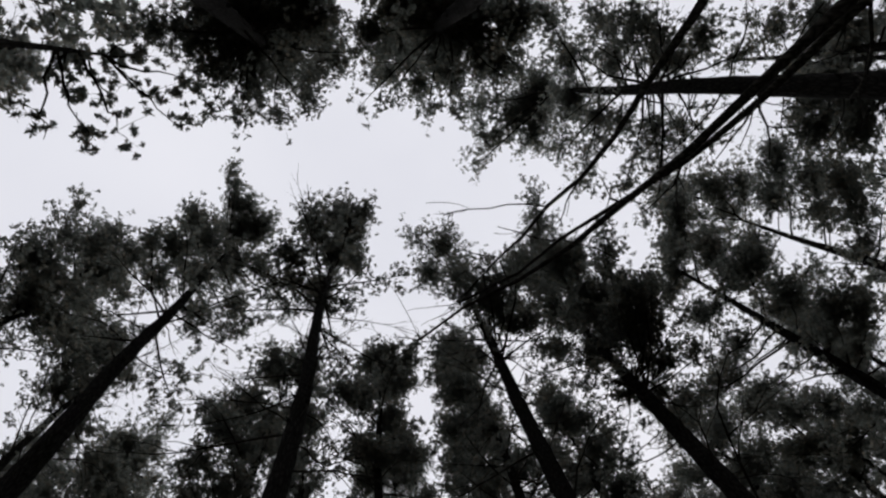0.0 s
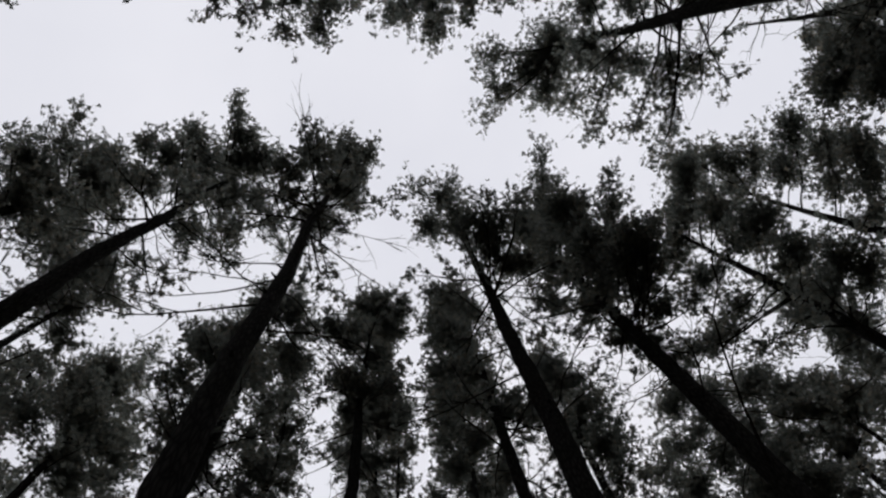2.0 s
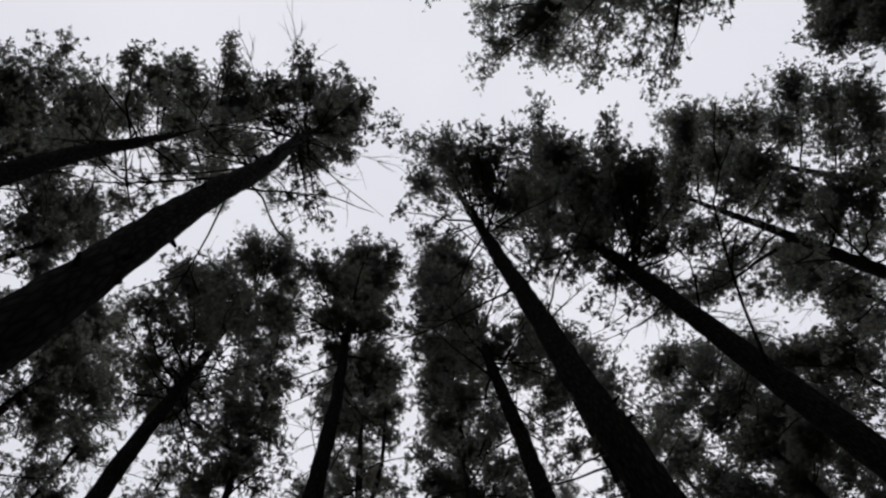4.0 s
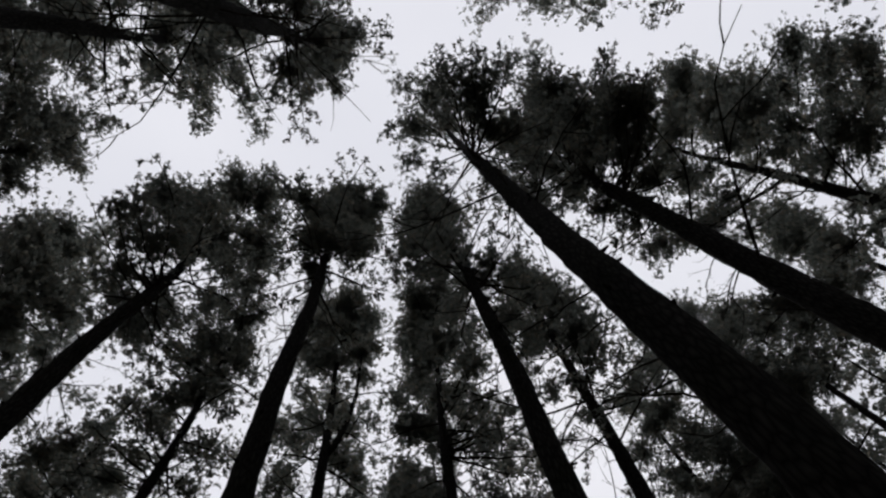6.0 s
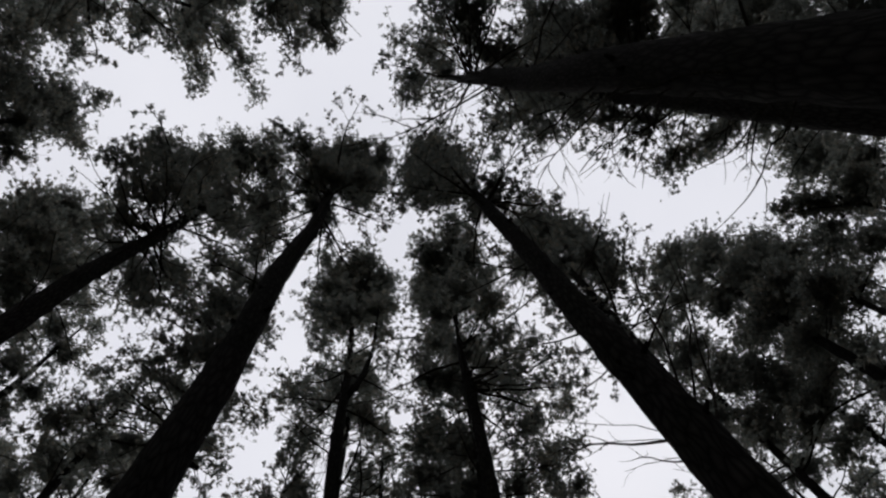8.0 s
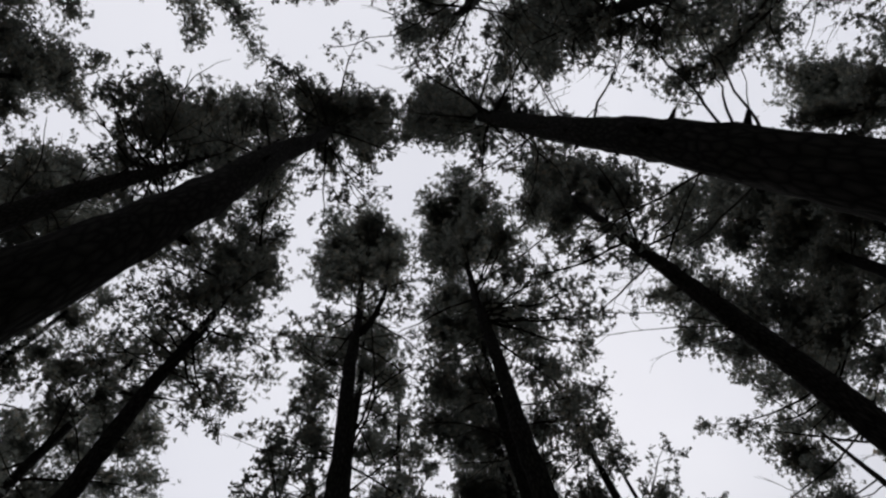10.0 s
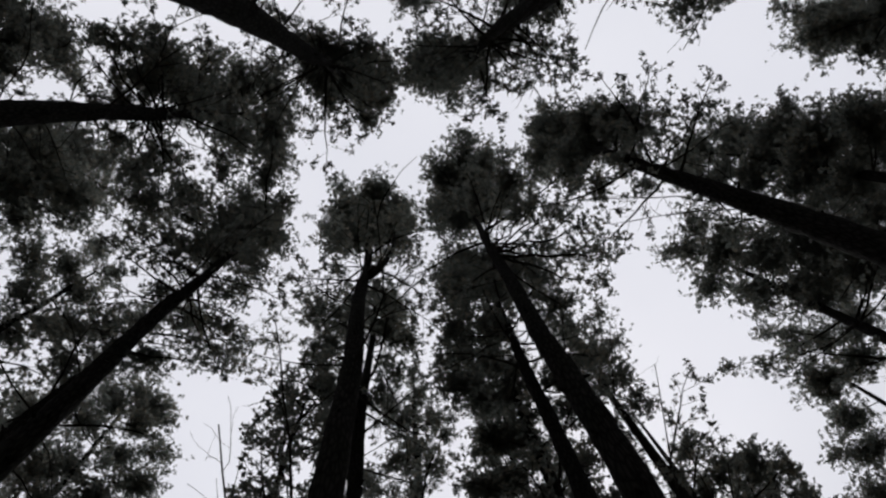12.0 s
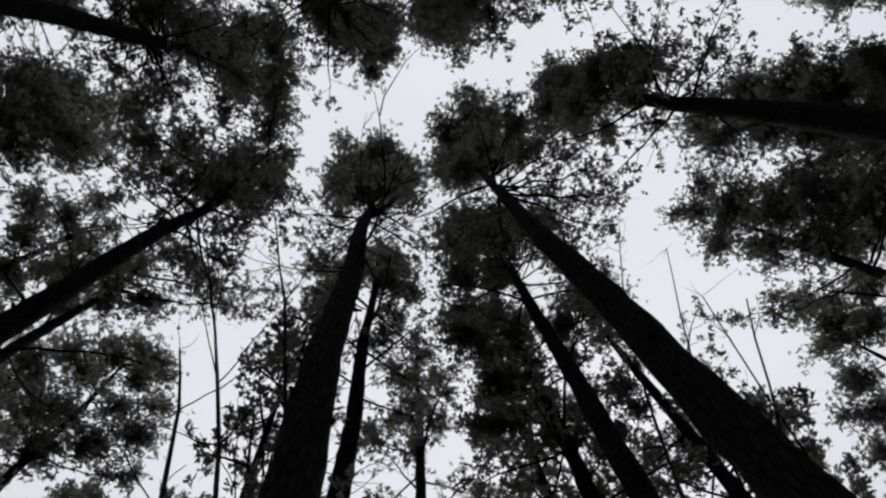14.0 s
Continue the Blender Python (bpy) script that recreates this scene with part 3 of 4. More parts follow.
pine(2.43, 7.01, 0.41, 19.6, 26, 2.4, 209, (-0.011, -0.006), 0, 8, 6, dead=36, long=0.7,
     bare=[(5.89, 1.71, 7.78, 6.39), (7.5, 1.29, 7.98, 8.0), (6.8, 1.6, 7.93, 7.3), (6.17, 2.52, 7.89, 6.67), (6.48, 2.36, 7.92, 6.98),
           (5.07, 2.42, 7.59, 5.57), (4.74, 2.44, 7.72, 5.24), (5.59, 1.79, 7.59, 6.09), (5.07, 1.46, 7.33, 5.57)],
     loose=[(-0.7, -1.2, 26.5, 1.12), (-0.4, -1.8, 18.5, 0.83), (-1.3, -0.1, 26.5, 1.02), (-0.2, -0.3, 25, 0.96), (0.1, -1.1, 18.5, 0.7), (0.5, -0.7, 18.5, 0.56), (0.9, -0.7, 18.5, 0.56)],
     thin=[(0.3, -2.1, 18.5, 0.7), (-1.8, -1.7, 26.5, 0.71), (-1, -2.3, 18.5, 0.49), (0.7, -2.5, 18.5, 0.49), (-1.7, 0.5, 19.6, 0.52), (-0.3, -2.6, 18.5, 0.35), (-1, 0.5, 18.8, 0.42), (-0.2, -1.5, 18.5, 0.7), (-1.1, -1.8, 18.5, 0.56)])
pine(5.69, 7.73, 0.44, 18.4, 25.5, 2.4, 210, (-0.024, -0.011), 0, 8, 6, dead=36, long=0.8,
     full=[(0.1, -1.4, 23.8, 1.14), (-0.9, -0.9, 26, 0.93), (-0.4, -1.4, 22.9, 0.98), (-0.3, -0.9, 20.2, 0.87), (-0.6, -0.4, 24.3, 0.86), (-0.3, -1.4, 18.3, 0.72), (-1, -2.4, 20.7, 0.88), (-0.7, -2, 18.4, 0.79), (-0.5, -2.1, 16.5, 0.71), (-0.5, -1.3, 17.7, 0.69), (-1.1, -0.5, 26, 1.01), (-0.6, -0, 22.7, 0.89), (-0.5, 0.1, 19.1, 0.67)],
     loose=[(-0.2, -2.5, 26, 0.82), (-0.4, -3.6, 26, 0.51), (0.4, -3.4, 20.3, 0.35), (0.5, -2.6, 20.2, 0.72), (0.4, -1.9, 19, 0.76), (0.5, -2.5, 17.3, 0.56), (0.1, -1, 19.8, 0.8), (0.2, -1.1, 17.1, 0.69), (-0.6, -0.1, 20.9, 0.67), (-0.6, -2.4, 20.3, 0.71), (-0.2, -2.4, 16.5, 0.52), (0, -1, 16.5, 0.65), (-0.5, -1.9, 25.1, 0.79), (-0.6, -1.5, 22.5, 0.88), (0.2, -1.7, 16.5, 0.65), (0.1, -2.4, 16.5, 0.65), (-1.6, 0.9, 26, 0.81), (-1, 1, 21.1, 0.66), (-0.4, 0.2, 16.5, 0.58), (-0.3, -0.3, 18.5, 0.67)],
     thin=[(-1.1, 0.2, 23.9, 0.76), (-0.3, -0.2, 16.7, 0.54), (0.7, -0.5, 16.5, 0.62), (0.7, -0.6, 16.5, 0.66), (1.5, -0.7, 16.5, 0.61), (0.5, 0.3, 16.5, 0.59), (-1.2, 0.5, 18.1, 0.59), (-1.4, 0.5, 20.7, 0.66), (0.5, 0.6, 16.5, 0.56)])
pine(9.7, 7, 0.36, 15, 24.5, 2.4, 211, (0, 0), 0, 8, 6, dead=16,
     full=[(0, -1.4, 18.7, 0.8)],
     loose=[(-0.1, 0.2, 23.2, 0.98), (-0.5, 0.8, 20.7, 0.89), (-0.4, 0.8, 23.3, 0.79), (-0.5, 0.9, 18.4, 0.73), (0.1, -0.4, 24.3, 0.72), (-0.3, -2.5, 22.8, 0.85), (-0.1, -1.6, 20.8, 0.88), (0, -1.1, 23.2, 0.87), (0.1, -0.6, 19.7, 0.84), (0.1, -0.6, 17.2, 0.75), (0, -0.5, 15.4, 0.69), (-2.4, 2.2, 17.9, 0.72), (-1.4, 1.6, 17.6, 0.71), (-0.4, -2, 22.5, 0.93), (-0.1, -1.2, 20.6, 0.86), (-0.2, -1.5, 18.4, 0.79), (-0.1, -1.2, 16.8, 0.8), (-0.1, -1.3, 15.2, 0.74), (0, -0.6, 23.1, 0.86), (0.6, -1.1, 15, 0.68)],
     thin=[(-1, 1.5, 18.6, 0.73), (-1.6, 2.1, 18.3, 0.64), (-1, 1.4, 16.4, 0.59), (-0.1, 0.4, 20.1, 0.68)])
pine(13.56, 5.97, 0.42, 18.5, 26, 2.4, 212, (-0.01, 0.007), 0, 8, 6, dead=20, long=0.8,
     full=[(-1.1, -1.2, 26.5, 1.03), (-0.1, -1.2, 25.9, 1.02), (-0.2, -2.5, 23.5, 0.94), (-0.1, -2.1, 21.7, 0.99), (-0.1, -2.2, 20.2, 0.94), (-0.1, -1.1, 23.7, 1.06)],
     loose=[(-2.5, -1.2, 26.5, 1), (-0.4, 0, 26.5, 1.04), (-2.2, -0.1, 26.5, 0.9), (-0.1, -1, 21, 0.97), (-0.5, 0.7, 24.2, 0.97), (0, -1.3, 19.6, 0.92), (-0.2, -0.2, 19, 0.72)],
     thin=[(-1, 0.8, 26.5, 0.92), (-0.6, 1.1, 21, 0.87), (-0.9, 1.7, 23.7, 0.85)])
pine(6.11, 0.57, 0.38, 18.4, 26, 2.4, 213, (-0.006, -0.002), 0, 8, 6, dead=30, long=0.8,
     full=[(-1.1, 0.7, 26.5, 1.14), (-0.3, -0.1, 26.5, 1.26)],
     loose=[(-0, 0.3, 22.4, 1.07), (-2.2, 1.4, 26.5, 0.93), (-0.5, 1.7, 26.5, 0.94), (-2.6, 0.2, 26.5, 0.82), (-0.2, -1.2, 22.3, 0.97), (-0.1, -0.8, 18.6, 0.74), (-0.3, 0.6, 19.3, 0.69), (-0.3, 0.7, 26.3, 0.94), (0.3, -1.3, 17, 0.68), (0.9, -0.7, 17, 0.62), (-0.3, -1.6, 17.1, 0.68), (1.6, -1.2, 17, 0.7), (-0.1, -0.2, 25.9, 0.92), (-0.2, 0.2, 22.3, 0.79), (-0.5, -1.9, 18.5, 0.66), (-1, -2.5, 21.8, 0.85)],
     thin=[(-2.9, 2.4, 26.5, 0.62), (-0, 1.8, 24.3, 0.86), (-0, 1.4, 20.4, 0.81), (0.1, 0.8, 18.7, 0.74), (0.3, 1.3, 17, 0.68), (-0.2, 2.3, 17.8, 0.63), (0.3, 2.3, 17, 0.54), (0.1, 3.1, 17, 0.41), (-0.4, 2.6, 21, 0.66), (0.9, 1, 17, 0.55), (0.2, 0.9, 17, 0.55), (2.6, -0.7, 17, 0.65)])
pine(11.9, 0.1, 0.36, 17, 24.5, 2.4, 214, (0, 0), 0, 8, 6, dead=12,
     full=[(0, 1.3, 19.2, 0.78), (0, 1.2, 17.9, 0.74), (0, -0.9, 19.2, 0.78), (0, -0.4, 17.9, 0.74), (-0.4, 2.1, 18.8, 0.77), (-0.4, 2.1, 17.2, 0.72)],
     loose=[(-0.1, 1.7, 20, 0.54), (-0.1, 1.9, 18.7, 0.59), (-0.1, 2, 17.4, 0.64), (0, 0.5, 18.3, 0.67), (-0.1, -0.9, 21, 0.84), (0, 1.3, 17, 0.64)],
     thin=[(-0.2, -1.4, 22.4, 0.49)])
pine(14.6, 9.9, 0.36, 15.5, 23.5, 2.4, 215, (0, 0), 0, 8, 6, dead=10,
     full=[(-0.1, -0.4, 24, 1.24), (0.1, -0.2, 22.6, 0.98), (-0.1, 0.6, 20.8, 0.88), (-0.1, 0.2, 23.1, 1.23), (-0.1, 0.1, 21.1, 0.95)],
     loose=[(0.1, -0.1, 20.8, 0.93), (-0.3, 0.5, 19.5, 0.89), (0.6, -1.7, 21.3, 0.73), (0.1, -0.4, 21, 0.69)],
     thin=[(-1.4, -0.9, 24, 0.76)])
pine(10.4, 13.5, 0.36, 14, 24.3, 2.4, 216, (0, 0), 0, 8, 6, dead=12,
     full=[(0.1, -0.6, 21.8, 0.84), (0.2, -0.8, 19.7, 0.85), (0.1, -0.9, 17.9, 0.79), (0.1, -1.2, 16.4, 0.67), (0, 0.1, 18.1, 0.8), (0, 0.1, 16.3, 0.74), (0.3, -0.6, 18, 0.92)],
     loose=[(0, -0.2, 24, 0.91), (0.1, -1.7, 19.2, 0.47), (-0.2, 0.6, 22.3, 0.76), (-0.1, 0.5, 20.4, 0.79), (-0.1, 0.2, 24.5, 0.85), (0.3, -0.4, 22.3, 0.88), (0.3, -0.5, 20.1, 0.9), (0.6, -1.1, 16.5, 0.86), (-0.2, 0.4, 20.6, 0.83), (-0.1, 0.3, 18.4, 0.85), (-0.5, 0.4, 23.9, 1.12), (0.6, -0.6, 23, 1.09), (-1, 0.8, 21.7, 0.94), (0.1, -0.1, 20.4, 1.01)])
pine(10.1, 17, 0.36, 14, 24, 2.4, 217, (0, 0), 0, 8, 6, dead=10,
     full=[(0.4, -0.7, 22.6, 0.88), (0.4, -0.8, 20.5, 0.9), (0.6, -1.4, 18.9, 0.85), (0.2, -0.3, 18.1, 0.83), (0.3, -0.4, 22.4, 0.93), (0.6, -0.6, 20.1, 0.95), (1, -1.2, 18.2, 0.89), (1, -1.3, 16.7, 0.85), (-1.2, 1, 15.2, 0.54)],
     loose=[(0.1, -1, 24.5, 0.83), (-1, 0, 24.5, 0.52), (-0.1, 0.2, 22.5, 0.68), (-0.2, 0.3, 20.1, 0.8), (-0.1, 0.1, 24.4, 0.99), (-0.7, 0.6, 21.8, 0.91), (-0.2, 0.2, 19.1, 0.83), (0.2, -0.3, 17.3, 0.87), (1, -1.4, 16.7, 0.74), (0.8, -1.2, 15.2, 0.62), (1, -1.4, 18.2, 0.69), (1.4, -2.5, 17, 0.82), (-1.5, 1.2, 16.8, 0.43), (-2.1, 1.5, 17.5, 0.27)])
pine(13.8, 17.4, 0.36, 14, 24.5, 2.4, 218, (0, 0), 0, 8, 6, dead=8,
     full=[(0.3, -0.8, 22, 1.04), (-0.3, 0.4, 21, 1), (0.2, -0.5, 20.5, 0.99)],
     loose=[(0.8, -1.2, 22.1, 1.09), (1.1, -1.7, 20.3, 1.14), (0.9, -1.5, 18.7, 0.99), (0, 0, 18.4, 0.98)])
pine(14.1, 21.6, 0.36, 14.5, 23.5, 2.4, 219, (0, 0), 0, 8, 6, dead=8,
     full=[(0.4, -0.6, 21.8, 1.09), (-0.7, 0.8, 20.7, 0.95), (-1, 1.1, 19.2, 0.81), (-1.7, 1.7, 18, 0.78), (1.1, -1.8, 22.8, 1.01)],
     loose=[(-0.6, -0.8, 24, 0.91), (-1.7, -1.2, 24, 0.44), (0.5, -0.7, 23.7, 1.04), (-0.4, 0.5, 22.7, 0.9), (-1.6, 1.6, 19.8, 0.51)])
pine(5.2, 13.18, 0.4, 16.4, 24, 2.4, 220, (0, -0.037), 0, 8, 6, dead=22, long=0.6,
     bare=[(10.6, 2.2, 12.21, 10.65), (10.6, 2.89, 12.63, 10.6), (10.3, 3.68, 12.99, 10.4), (10.9, 4.37, 12.03, 11.2)],
     full=[(0.1, -1.2, 23.7, 0.84), (0.2, -1.4, 20.4, 0.72), (0.2, -1.6, 17.9, 0.63), (-0.2, -0.5, 24.1, 0.66), (-0.2, -0.4, 20.4, 0.72), (0, -0.9, 23.3, 0.85)],
     loose=[(-0.4, 0, 17.7, 0.48), (0.2, -1.4, 16.4, 0.58), (0, -0.7, 16.7, 0.52), (0.7, -1.4, 22.3, 0.73), (-0.4, -0.9, 24.5, 0.59), (0.6, -1.2, 19.9, 0.66), (-0.2, -0.6, 20.5, 0.76), (0.6, -1.2, 18.1, 0.53), (-0.2, -1.3, 24.5, 0.95), (0.2, -1, 22.7, 0.9), (0.9, -1.3, 21.1, 0.75), (0.2, -0.8, 19.9, 0.81), (0.6, -1, 18.3, 0.76), (-1, -0.5, 22.1, 0.78)],
     thin=[(0.7, -1.7, 16, 0.44), (0.9, -1, 16, 0.51), (-0.7, 0.3, 19.3, 0.45), (0.1, 0, 16, 0.44), (1.5, -1.7, 16, 0.45), (-0.9, -0.4, 21.7, 0.62), (1.1, -1.4, 19.4, 0.71)])
pine(1.68, 13.86, 0.33, 18, 25, 2.4, 221, (0.017, 0.018), 0, 8, 6, dead=26, long=0.6,
     full=[(0.7, -1.1, 25.5, 0.98), (-0.2, -0.5, 25.5, 0.88), (1.2, -0.9, 23.8, 0.83), (1.2, -1, 18.6, 0.57), (-0.1, 0.5, 25.5, 0.89), (0.8, 0, 22.5, 0.87), (-0.1, 0.1, 25.5, 0.83), (0.9, -0.1, 25.5, 0.83), (0.3, 0.4, 22.7, 0.84), (-0.3, 0.5, 24.4, 0.97), (-0.2, 0.4, 21.5, 0.88)],
     loose=[(1.1, -0.4, 17.5, 0.47), (-0.6, -1.2, 25.5, 0.49), (0.7, -1.9, 25.5, 0.59), (1.1, -1.6, 19, 0.36), (1.6, 0, 23.9, 0.68), (-0.6, 0.5, 23.3, 0.67), (1.3, 0, 20.9, 0.69), (0.5, -0.1, 25.5, 0.89), (0.6, 0.3, 23.1, 0.83), (3.2, -0.8, 23, 0.8), (3.3, -1, 20.3, 0.72)],
     thin=[(1.6, -0.6, 17.5, 0.47), (2.2, -0.2, 17.5, 0.54), (2.8, 0.2, 17.5, 0.55), (1.7, 0.5, 17.5, 0.54), (2.5, 1, 17.5, 0.55), (3.4, 1, 17.5, 0.56), (2.9, 1.8, 17.5, 0.49), (1.7, 1.5, 17.5, 0.48)])
pine(1.89, 16.01, 0.32, 16.8, 24, 2.4, 222, (0.013, 0.013), 0, 8, 6, dead=18,
     full=[(-0.2, 0.3, 24.5, 0.77), (-0.9, 0.4, 21.2, 0.67), (0.4, 0.3, 22.9, 0.81), (-0.3, 0.4, 24.5, 0.93), (0.9, 0.2, 23.1, 0.89), (-0.2, 0.3, 20.9, 0.81), (-0.5, 0.4, 21.4, 0.88), (0.4, 0.2, 20, 0.75), (-1.1, 0.3, 17.5, 0.66), (-0.1, 0.3, 17, 0.72)],
     loose=[(0.3, 0.3, 19.4, 0.61), (-0.8, 0.4, 18.7, 0.51), (-1.2, 0.3, 17.2, 0.34), (-0.2, 0.3, 17.3, 0.48), (-1.1, 0.4, 23, 0.59), (1.2, -0, 21.1, 0.73), (1.4, -0.2, 19.7, 0.65), (1.4, -0.2, 16.8, 0.64)],
     thin=[(1.5, -0.1, 18.9, 0.66), (2.1, -0.4, 21.1, 0.64)])
pine(2.2, 18.6, 0.36, 13, 23.5, 2.4, 223, (0, 0), 0, 8, 6, dead=10,
     full=[(-0.3, 0.1, 20.4, 0.67), (-0.9, 0.1, 18.3, 0.6), (-1, 0.1, 16, 0.6), (-0.3, 0.1, 16, 0.54), (-1.4, 0.1, 14.1, 0.48), (-0.8, 0.1, 14.2, 0.55), (-1.2, 0.1, 21.5, 0.85), (-0.3, 0, 20.9, 0.84), (-1.5, 0, 19.5, 0.79), (0, 0, 18.3, 0.81), (-1.3, 0.1, 19.2, 0.76)],
     loose=[(-0.1, 0, 18.5, 0.61), (0, 0, 14.7, 0.44), (0.2, -0.1, 16.7, 0.49), (-0.2, 0, 13.3, 0.4), (1, -0.4, 16.1, 0.54), (0.8, -0.3, 13.8, 0.47), (0.9, -0.4, 12.3, 0.43), (1.1, -0.5, 18, 0.52), (0.2, -0.1, 12.7, 0.45), (0.4, -0.1, 19.7, 0.71), (2.1, -0.8, 18.3, 0.73), (1.4, -0.5, 17.9, 0.72)],
     thin=[(2.2, -0.9, 16.2, 0.59)])
pine(4.9, 19, 0.34, 14, 22.5, 2.4, 224, (0, 0), 0, 8, 6, dead=12,
     loose=[(0.4, -0.3, 18.5, 0.63), (0.3, -0.2, 16.9, 0.58), (0, -0.1, 23, 0.82), (0.2, 0, 20.8, 0.76), (-1.5, 0.7, 16.1, 0.62), (-0.6, 0.4, 16.2, 0.62), (-0.5, 0.3, 15.1, 0.52), (-1.7, 0.7, 14.1, 0.55)],
     thin=[(0.7, -0.4, 20.2, 0.51), (-0.2, 0.1, 18.7, 0.64), (-0.4, 0.2, 16.2, 0.57), (1.1, -0.5, 23, 0.72), (-0.6, -1.5, 23, 0.7), (1.1, -0.5, 20.6, 0.57)])
pine(6.6, 21.6, 0.34, 14, 22, 2.4, 225, (0, 0), 0, 8, 6, dead=10,
     loose=[(0.5, -0.4, 18.4, 0.68), (0.8, -0.6, 16.9, 0.72), (1.2, -1, 15.9, 0.69), (1.6, -1.4, 15.6, 0.46), (1.4, -1.2, 16.6, 0.4), (0.2, -0.1, 16.6, 0.72), (0.8, -0.6, 15.4, 0.68), (-0.2, 0.1, 17.5, 0.66), (1.3, -1.1, 14.6, 0.44), (-1.1, 0.5, 17.7, 0.73), (-0.7, 0.4, 16.5, 0.62), (-2, 0.9, 16.8, 0.62)])
pine(-0.82, 13.85, 0.35, 19, 25, 2.4, 226, (-0.021, 0.036), 0, 8, 6, fork=16.2, dead=44, long=0.7,
     full=[(-1.4, 0.1, 24.1, 0.84), (-0.5, 0.2, 26, 0.91), (0.3, 0.6, 26, 0.81), (-0.8, 0.7, 22.5, 0.78), (0.3, 0.8, 23, 0.71), (-0.3, -0.4, 26, 0.73), (-0.7, 0.5, 26, 0.95)],
     loose=[(-1.6, -0.7, 25.1, 0.48), (0.2, -0.3, 26, 0.4), (0.9, 0.7, 23.5, 0.45), (-1.2, -0, 19, 0.44), (0.4, 0.5, 26, 0.63), (0.2, 1, 24.9, 0.72), (-1.2, 0.8, 24.9, 0.72), (-1.3, 0.6, 21.9, 0.64), (0.4, 0.8, 21.5, 0.62), (-1.4, 0.8, 25.9, 1.03), (-0.2, 1, 25.5, 1.01), (0.5, 0.6, 26, 0.68), (-1.8, 0.6, 23.2, 0.83), (-0.4, 0.8, 22.6, 0.92), (-1, 0.2, 26, 0.89), (0.3, 0.8, 26, 0.78), (-1.3, 0.8, 23.3, 0.82)],
     thin=[(-1.2, 0.7, 18.5, 0.36), (0.6, 0.8, 18.5, 0.35), (0, 0.8, 19, 0.36)])
pine(-1.52, 17.2, 0.36, 16.6, 25, 2.4, 227, (0, 0), 0, 8, 6, dead=22,
     full=[(0.4, 0.1, 23.2, 0.74)],
     loose=[(-0.5, -0.1, 22.2, 0.62), (0.1, 0, 20.8, 0.66), (-0.1, 0, 24.6, 0.95), (-0.7, -0.1, 23, 0.9), (0.7, 0.1, 22.6, 0.69), (-1.1, -0.2, 21.3, 0.75), (0.5, 0, 20.4, 0.72), (1.2, 0, 19.8, 0.44), (-1.8, -0.8, 21.3, 0.8), (-1.2, -0.4, 19.1, 0.73), (-0.9, -0.3, 16.4, 0.65), (0.2, 0.1, 16.2, 0.57)],
     thin=[(1, 0.1, 20.1, 0.45), (0.5, 0.1, 18.4, 0.44), (0.8, 0.1, 20.5, 0.6), (0.7, 0.1, 17.6, 0.61)])
pine(-0.72, 21.5, 0.36, 17.5, 27.5, 2.4, 228, (0, 0), 0, 8, 6, dead=14,
     loose=[(0, 0, 27.2, 0.57), (0.1, 0, 25, 0.84), (-0.3, 0, 23.1, 0.78), (0.7, 0, 22.9, 0.68), (-0.9, -0.2, 23.5, 0.69), (1, 0, 21.8, 0.41), (0, 0, 21, 0.81), (-0.7, -0.1, 20.4, 0.79), (0.5, 0, 19.9, 0.6), (-1.5, -0.4, 18.8, 0.66), (-0.1, 0, 18.5, 0.73)])
pine(-4.74, 13.93, 0.33, 17, 23, 2.4, 229, (0.009, -0.01), 0, 8, 6, dead=36, long=0.7,
     full=[(0.4, 0.1, 22.1, 0.69), (0, -0.5, 20.4, 0.72), (0, -0.4, 18.1, 0.64), (0.3, 0.1, 19.1, 0.6)],
     loose=[(0.2, -0.3, 23.5, 0.37), (-0.2, -1, 20.3, 0.32), (-0.2, -0.8, 16.9, 0.53), (0.6, 0.5, 16.8, 0.4), (0.1, -0.2, 23.4, 0.78), (0.7, -0.6, 23.5, 0.58), (-0.1, -0.4, 21.4, 0.8), (-0.5, -0.6, 19.8, 0.67), (0.1, -0.2, 19.3, 0.65), (0.6, -0, 20.6, 0.69), (-0.2, -0.4, 17.7, 0.61), (-1.9, -1.4, 21.6, 0.98), (-2.9, -2.5, 20.7, 0.84), (-0.5, -0.9, 23.5, 0.93), (-0.7, -0.6, 21.5, 0.88), (-2.2, -1.6, 19.5, 0.81), (0.4, -1.7, 23.5, 0.91), (0.9, -3, 23.5, 0.79)],
     thin=[(-0.3, -1, 15.5, 0.49), (-0.7, -1.3, 15.5, 0.31), (-0.1, -0.5, 15.7, 0.43), (0.3, 0.1, 16, 0.44), (0.5, 0.9, 15.5, 0.49), (0.1, 1.4, 15.5, 0.38), (-0.4, 0.7, 15.5, 0.44), (-0.7, -0.1, 15.5, 0.5), (-1, -1, 19.2, 0.49), (-0.9, -1, 17.4, 0.52), (0.8, 0.2, 18, 0.54)])
